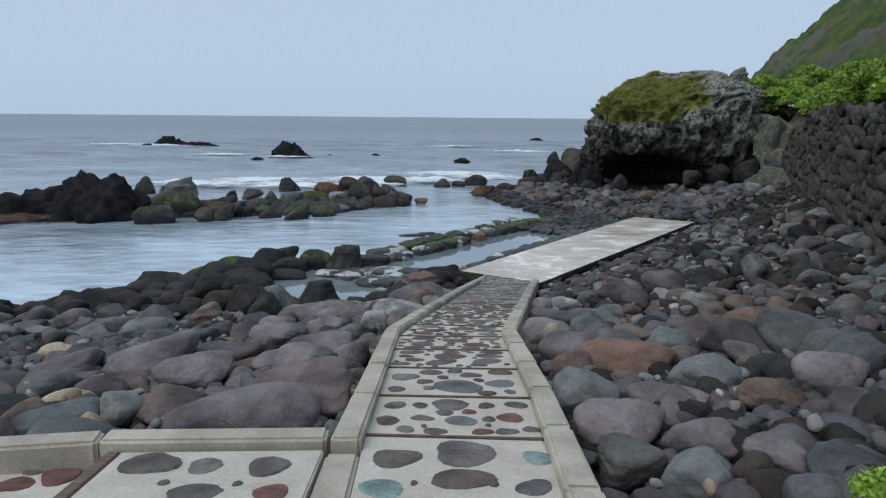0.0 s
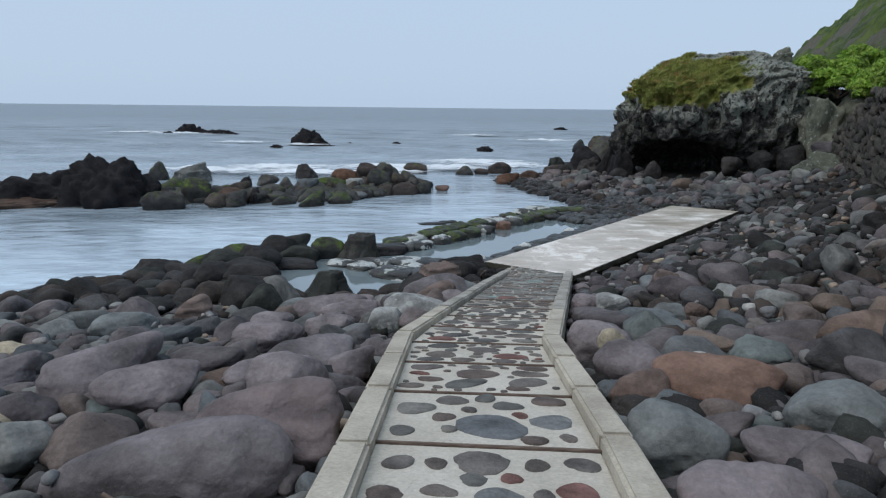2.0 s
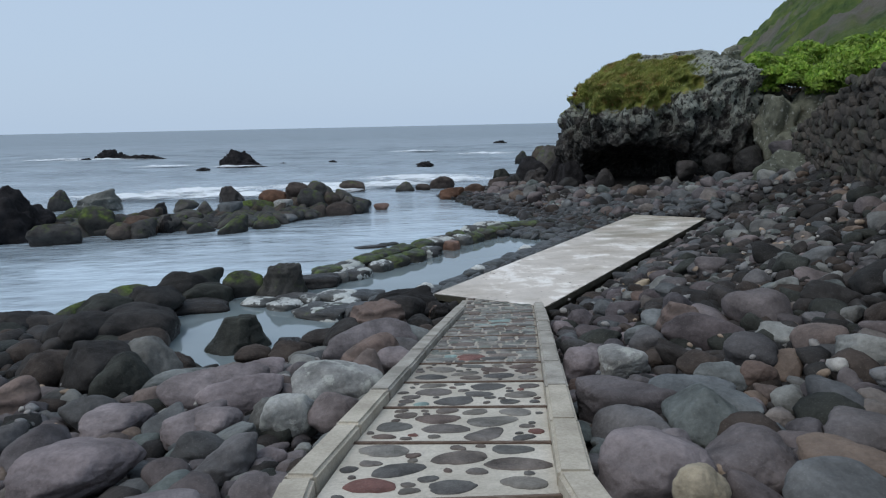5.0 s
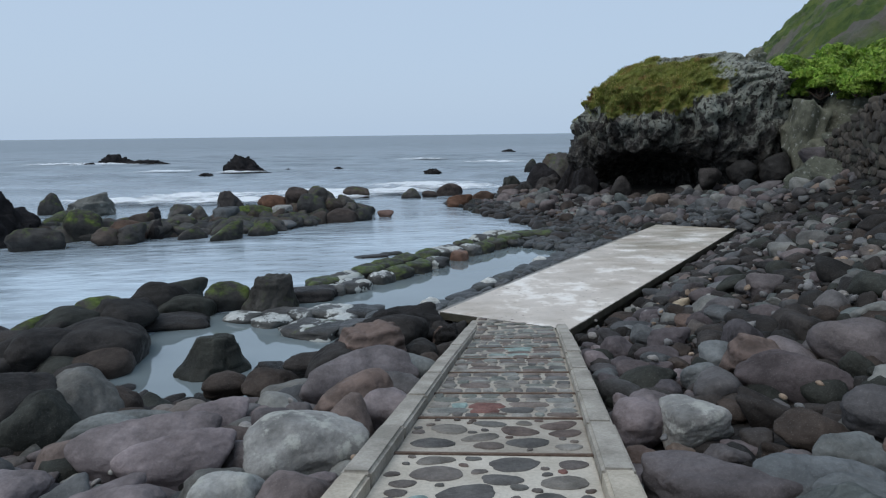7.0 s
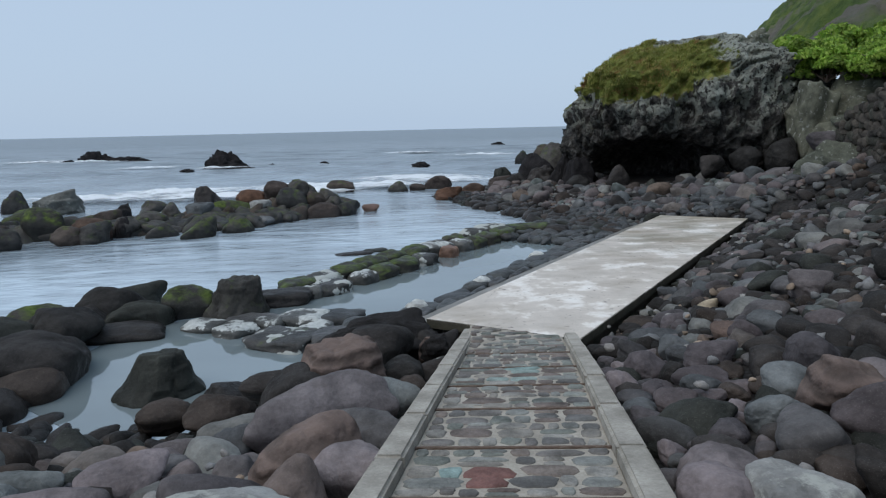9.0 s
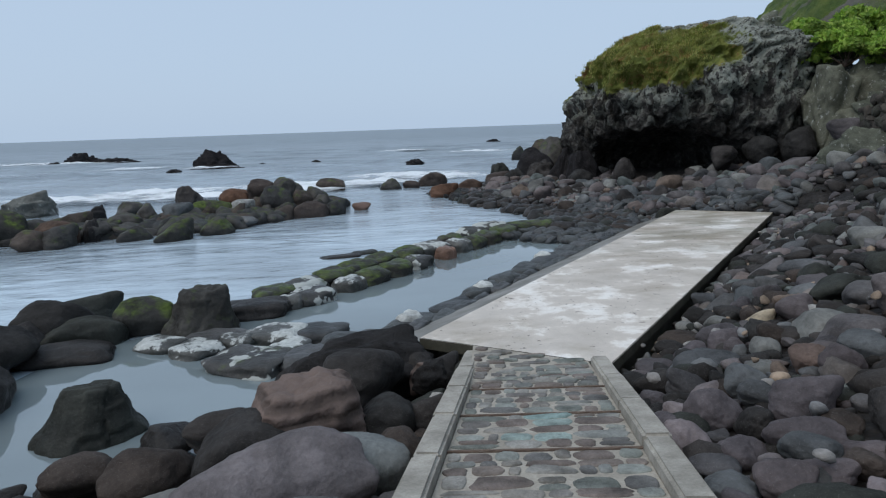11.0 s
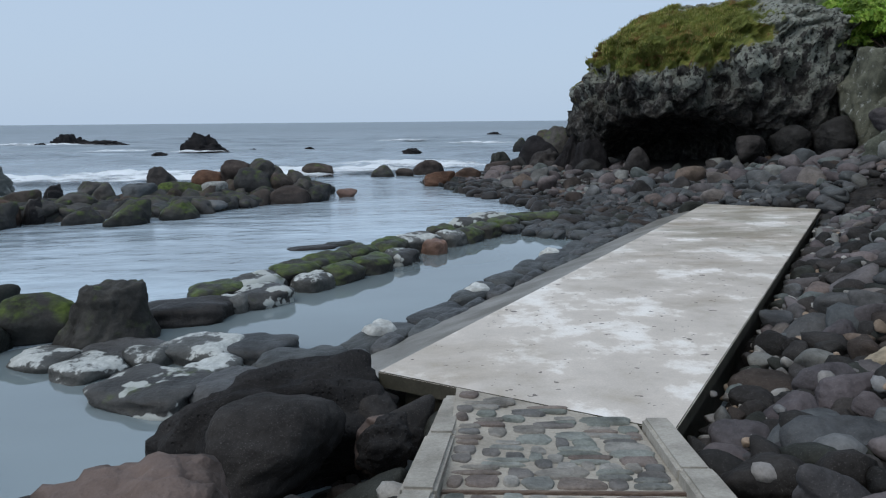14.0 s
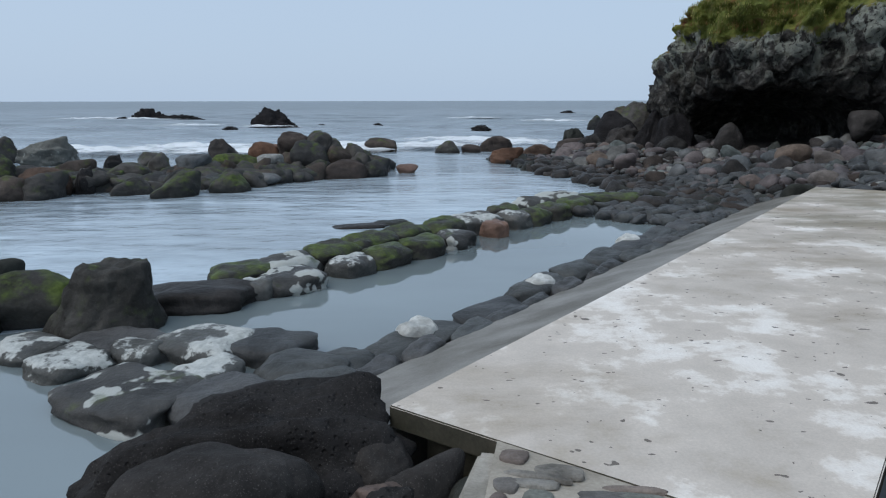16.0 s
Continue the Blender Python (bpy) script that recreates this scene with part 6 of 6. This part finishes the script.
def flag_mesh(seed, material):
    """A squared flagstone with worn corners and a nearly level face."""
    rng = random.Random(seed)
    k = 16
    e = rng.uniform(2.6, 5.0)
    skew = rng.uniform(-0.18, 0.18)
    out = []
    for i in range(k):
        a = 2 * math.pi * i / k
        c, s = math.cos(a), math.sin(a)
        r = 1 / (abs(c) ** e + abs(s) ** e) ** (1 / e) * (1 + rng.uniform(-0.10, 0.04))
        out.append((c * r * (1 + skew * s), s * r * (1 + 0.6 * skew * c)))
    rings = ((1.0, -1.0), (0.97, 0.3), (0.88, 0.8), (0.5, 1.0))
    v = [(x * q, y * q, z + (rng.uniform(-0.15, 0.15) if z > 0.5 else 0)) for q, z in rings for x, y in out]
    v.append((0, 0, 1.0))
    t = []
    for r in range(3):
        for i in range(k):
            a, b = r * k + i, r * k + (i + 1) % k
            t += [(a, b, b + k), (a, b + k, a + k)]
    t += [(3 * k + i, 3 * k + (i + 1) % k, 4 * k) for i in range(k)]
    return fast_mesh("stone", np.array(v), np.array(t), material)


FLAGS = [flag_mesh(200 + k, M_FLAG) for k in range(12)]
TEAL_FLAGS = [flag_mesh(230 + k, M_TEAL) for k in range(3)]
RED_FLAGS = [flag_mesh(240 + k, M_REDCHIP) for k in range(2)]
# single coloured stones: place, kind
ACCENT = [(0.98, 10.6, RED_FLAGS), (0.66, 10.8, TEAL_FLAGS), (1.1, 11.08, TEAL_FLAGS), (1.5, 13.04, TEAL_FLAGS), (1.6, 13.25, TEAL_FLAGS), (1.76, 13.45, TEAL_FLAGS)]
CHIPS = [chip_mesh(60 + k, M_CHIP) for k in range(10)]
TEALS = [chip_mesh(80 + k, M_TEAL) for k in range(3)]
BLUES = [chip_mesh(85 + k, M_BLUECHIP) for k in range(3)]
REDS = [chip_mesh(90 + k, M_REDCHIP) for k in range(3)]
SLOPE = math.atan(0.169)


def bed(parent, x, y, z, a, b, turn, mesh):
    ob = new("stone", mesh)
    ob.parent = parent
    ob.matrix_world = Matrix.Translation((x, y, z)) @ Matrix.Rotation(-SLOPE, 4, "X") @ Matrix.Rotation(turn, 4, "Z") @ Matrix.Diagonal((a, b, 0.012, 1))
    return ob


def pave(panel, corners, seed, sizes, tries, gap, dz=0.0, teal=0.03, red=0.04, squeeze=0.72):
    rng = random.Random(seed)
    (ax, ay), (bx, by), (cx, cy), (dx, dy) = corners
    put = []
    for step in range(tries):
        s, t = rng.random(), rng.random()
        x = (ax + (bx - ax) * s) * (1 - t) + (dx + (cx - dx) * s) * t
        y = (ay + (by - ay) * s) * (1 - t) + (dy + (cy - dy) * s) * t
        a = sizes[1] - (sizes[1] - sizes[0]) * min(1.0, step / tries * 1.3)
        a *= rng.uniform(0.85, 1.15)
        b = a * rng.uniform(squeeze - 0.17, squeeze + 0.1)
        turn = rng.gauss(0, 0.35)
        w = math.hypot(bx - ax, by - ay)
        d = math.hypot(dx - ax, dy - ay)
        if min(s, 1 - s) * w < a * 1.0 + 0.015 or min(t, 1 - t) * d < b * 1.05 + 0.02:
            continue
        if any(((x - u) / (a + p + gap)) ** 2 + ((y - v) / (b + q + gap)) ** 2 < 1 for u, v, p, q in put):
            continue
        put.append((x, y, a, b))
        c = rng.random()
        m = rng.choice(TEALS) if c < teal else rng.choice(REDS) if c < teal + red else rng.choice(CHIPS)
        bed(panel, x, y, path_z(y) + dz + 0.001, a, b, turn, m)
    return put


def flag_rows(panel, corners, seed):
    """Stones fitted close in uneven rows across a panel, with small ones in the joints."""
    rng = random.Random(seed)
    (ax, ay), (bx, by), (cx, cy), (dx, dy) = corners
    deep, wide = math.hypot(dx - ax, dy - ay), math.hypot(bx - ax, by - ay)

    def at(s, t):
        return (ax + (bx - ax) * s) * (1 - t) + (dx + (cx - dx) * s) * t, (ay + (by - ay) * s) * (1 - t) + (dy + (cy - dy) * s) * t

    end = 0.336 - path_z(dy) if dy > 16 else 0.0

    def rise(s, t):
        return end * max(t - s, 0.0) + (0.008 if end else 0.0)

    count = max(3, round(deep / 0.165))
    cuts = [0.02] + [min(0.97, (i + rng.uniform(-0.2, 0.2)) / count) for i in range(1, count)] + [0.98]
    turn0 = math.atan2(by - ay, bx - ax)
    for t0, t1 in zip(cuts[:-1], cuts[1:]):
        s = 0.012
        while s < 0.95:
            w = (0.09 + 0.27 * rng.random() ** 1.4) / wide
            if s + w > 0.90:
                w = 0.988 - s
            lean = rng.uniform(-0.16, 0.16) * (t1 - t0)
            x, y = at(s + w / 2, min(max((t0 + t1) / 2 + lean, 0.06), 0.94))
            split = rng.random() < 0.28 and w * wide > 0.16
            kind = next((k for u, v, k in ACCENT if abs(u - x) < w * wide / 2 and abs(v - y) < (t1 - t0) * deep / 2), FLAGS)
            a, b = w * wide / 2 - rng.uniform(0.002, 0.010), (t1 - t0) * deep / 2 - rng.uniform(0.001, 0.009)
            edge = Vector((x, y)) - Vector(SLAB[0])
            front = (Vector(SLAB[1]) - Vector(SLAB[0])).normalized()
            if edge.dot(Vector((-front.y, front.x))) > -b * 0.7:
                s += w
                continue
            if split and kind is FLAGS:
                for q in (-1, 1):
                    bed(panel, x + q * 0.1 * a, y + q * b * 0.52, path_z(y + q * b * 0.52) + rise(s + w / 2, (t0 + t1) / 2) + 0.001, a * rng.uniform(0.75, 1.0), b * 0.44, turn0 + rng.gauss(0, 0.06), rng.choice(FLAGS))
            else:
                bed(panel, x, y, path_z(y) + rise(s + w / 2, (t0 + t1) / 2) + 0.001, a * rng.uniform(0.95, 1.04), b * rng.uniform(0.92, 1.06), turn0 + rng.gauss(0, 0.09), rng.choice(kind))
            s += w


def set_stone(entry, x, y, z, a, b, meshes):
    i = int(abs(x * 37 + y * 91)) % len(meshes)
    return bed(entry[0], x, y, z + 0.001, a, b, 0.25 * math.sin(x * 9 + y * 5), meshes[i])


set_stone(panels[4], -0.28, 3.00, 2.49, 0.14, 0.16, CHIPS)
set_stone(panels[4], 0.11, 3.07, 2.48, 0.19, 0.21, CHIPS)
set_stone(panels[4], 0.07, 2.68, 2.55, 0.16, 0.14, CHIPS)
set_stone(panels[4], -0.34, 2.58, 2.56, 0.12, 0.12, TEALS)
set_stone(panels[4], 0.51, 2.97, 2.50, 0.09, 0.10, TEALS)
set_stone(panels[4], 0.42, 2.56, 2.57, 0.09, 0.10, CHIPS)
set_stone(panels[4], -0.18, 2.64, 2.55, 0.02, 0.03, CHIPS)
set_stone(panels[4], 0.22, 2.61, 2.56, 0.03, 0.03, CHIPS)
set_stone(side_panels[0], -1.61, 2.93, 2.52, 0.15, 0.17, CHIPS)
set_stone(side_panels[0], -1.30, 2.89, 2.52, 0.10, 0.11, CHIPS)
set_stone(side_panels[0], -0.96, 2.87, 2.53, 0.12, 0.13, CHIPS)
set_stone(side_panels[0], -1.24, 2.53, 2.58, 0.15, 0.11, CHIPS)
set_stone(side_panels[0], -0.87, 2.53, 2.58, 0.09, 0.10, REDS)
set_stone(side_panels[0], -1.06, 2.64, 2.56, 0.03, 0.03, CHIPS)
set_stone(side_panels[0], -1.43, 2.66, 2.56, 0.03, 0.03, CHIPS)
set_stone(side_panels[1], -2.35, 2.95, 2.39, 0.10, 0.11, REDS)
set_stone(side_panels[1], -2.16, 3.05, 2.38, 0.11, 0.12, REDS)
set_stone(side_panels[1], -2.37, 3.17, 2.36, 0.08, 0.09, CHIPS)
set_stone(panels[5], -0.32, 4.08, 2.31, 0.08, 0.09, CHIPS)
set_stone(panels[5], -0.14, 4.07, 2.31, 0.06, 0.07, CHIPS)
set_stone(panels[5], -0.36, 3.71, 2.37, 0.09, 0.10, CHIPS)
set_stone(panels[5], -0.13, 3.76, 2.36, 0.08, 0.07, CHIPS)
set_stone(panels[5], 0.13, 3.68, 2.38, 0.10, 0.11, BLUES)
set_stone(panels[5], 0.03, 3.88, 2.34, 0.07, 0.07, CHIPS)
set_stone(panels[5], 0.32, 3.71, 2.37, 0.05, 0.06, CHIPS)
set_stone(panels[5], 0.47, 3.74, 2.37, 0.09, 0.10, REDS)
set_stone(panels[5], 0.56, 4.06, 2.31, 0.09, 0.09, CHIPS)
set_stone(panels[5], 0.08, 4.08, 2.31, 0.15, 0.14, CHIPS)
set_stone(panels[5], 0.34, 4.05, 2.31, 0.07, 0.08, CHIPS)
set_stone(panels[5], 0.20, 3.89, 2.34, 0.05, 0.06, REDS)
set_stone(panels[5], -0.24, 3.51, 2.41, 0.06, 0.06, CHIPS)
set_stone(panels[5], -0.05, 3.47, 2.41, 0.09, 0.06, CHIPS)
set_stone(panels[5], 0.25, 3.44, 2.42, 0.07, 0.05, REDS)
set_stone(panels[5], 0.40, 3.44, 2.42, 0.07, 0.06, CHIPS)
set_stone(panels[5], 0.57, 3.48, 2.41, 0.06, 0.06, CHIPS)
set_stone(panels[5], -0.12, 3.57, 2.40, 0.02, 0.02, CHIPS)
set_stone(panels[5], 0.30, 3.57, 2.40, 0.02, 0.02, CHIPS)
set_stone(panels[6], -0.27, 4.97, 2.16, 0.12, 0.13, CHIPS)
set_stone(panels[6], -0.33, 4.55, 2.23, 0.08, 0.08, CHIPS)
set_stone(panels[6], -0.04, 5.14, 2.13, 0.10, 0.11, CHIPS)
set_stone(panels[6], -0.10, 4.79, 2.19, 0.07, 0.08, CHIPS)
set_stone(panels[6], 0.17, 4.62, 2.22, 0.20, 0.22, BLUES)
set_stone(panels[6], 0.53, 4.71, 2.20, 0.13, 0.14, BLUES)
set_stone(panels[6], 0.30, 5.02, 2.15, 0.09, 0.10, CHIPS)
set_stone(panels[6], 0.57, 5.12, 2.14, 0.10, 0.11, CHIPS)
set_stone(panels[6], 0.36, 4.83, 2.18, 0.05, 0.06, REDS)
set_stone(panels[6], 0.06, 4.93, 2.17, 0.05, 0.05, CHIPS)
set_stone(panels[6], -0.07, 4.57, 2.23, 0.05, 0.05, CHIPS)
set_stone(panels[6], 0.18, 5.18, 2.13, 0.07, 0.08, CHIPS)
set_stone(panels[6], 0.57, 4.43, 2.25, 0.05, 0.06, CHIPS)
set_stone(panels[6], 0.38, 4.39, 2.26, 0.08, 0.06, CHIPS)
for k, (panel, corners, y0, y1) in enumerate(panels):
    if y1 < 5.4:
        continue
    if y0 < 10.2:
        pave(panel, corners, 500 + k, (0.03, 0.165), 420, 0.02, teal=0.01, red=0.04)
    else:
        flag_rows(panel, corners, 500 + k)

# loose stick on the rocks by the kerb
stick = bmesh.new()
ev = Vector((0.17, -0.04, -0.07))
bmesh.ops.create_cone(stick, segments=7, radius1=0.009, radius2=0.005, depth=ev.length, matrix=Matrix.Translation((-1.33, 3.47, 2.48)) @ ev.to_track_quat("Z", "Y").to_matrix().to_4x4())
tagged(part("stick", stick, M_TIMBER, None), "small reddish driftwood stick lying on a boulder", "stick")


# ---- stones of the retaining wall ----
def block_mesh(seed):
    v, f = ROUND_TINY[seed % 14]
    return fast_mesh("wall_stone", v, f, M_WALLSTONE)


WALL_BLOCKS = [block_mesh(40 + k) for k in range(6)]
rw = random.Random(77)
wd = Vector((0.46, 1.0)).normalized()
wa = math.atan2(wd.y, wd.x)
rest_v, rest_f, k0, made = [], [], 0, 0
z = 1.5
while z < 4.75:
    h = rw.uniform(0.09, 0.14)
    s = 0.0
    while s < 25.5:
        w = rw.uniform(0.14, 0.36)
        y = 6.5 + (s + w) * wd.y
        x = wall_x(y) + 0.02
        if y < 29.4 and z + h < wall_top(y) + 0.1:
            m = Matrix.LocRotScale((x + rw.uniform(-0.03, 0.04), y, z + h + rw.gauss(0, 0.06)), Euler((rw.gauss(0, 0.15), rw.gauss(0, 0.15), wa + rw.gauss(0, 0.12))), (w * 1.25, 0.10, h * rw.uniform(1.1, 1.5)))
            me = rw.choice(WALL_BLOCKS)
            if 8.5 < y < 17 and made < 290:
                ob = new("wall_stone", me)
                ob.parent = wall_core
                ob.matrix_world = m
                made += 1
            else:
                vv = np.array([m @ q.co for q in me.vertices])
                rest_v.append(vv)
                rest_f.append(np.array([list(p.vertices) for p in me.polygons]) + k0)
                k0 += len(vv)
        s += 2 * w + 0.01
    z += 2 * h + 0.01
rest = new("wall_stones", fast_mesh("wall_stones", np.vstack(rest_v), np.vstack(rest_f), M_WALLSTONE, smooth=False))
rest.parent = wall_core
tagged(rest, "dark rough stones of the retaining wall", kind="stuff")
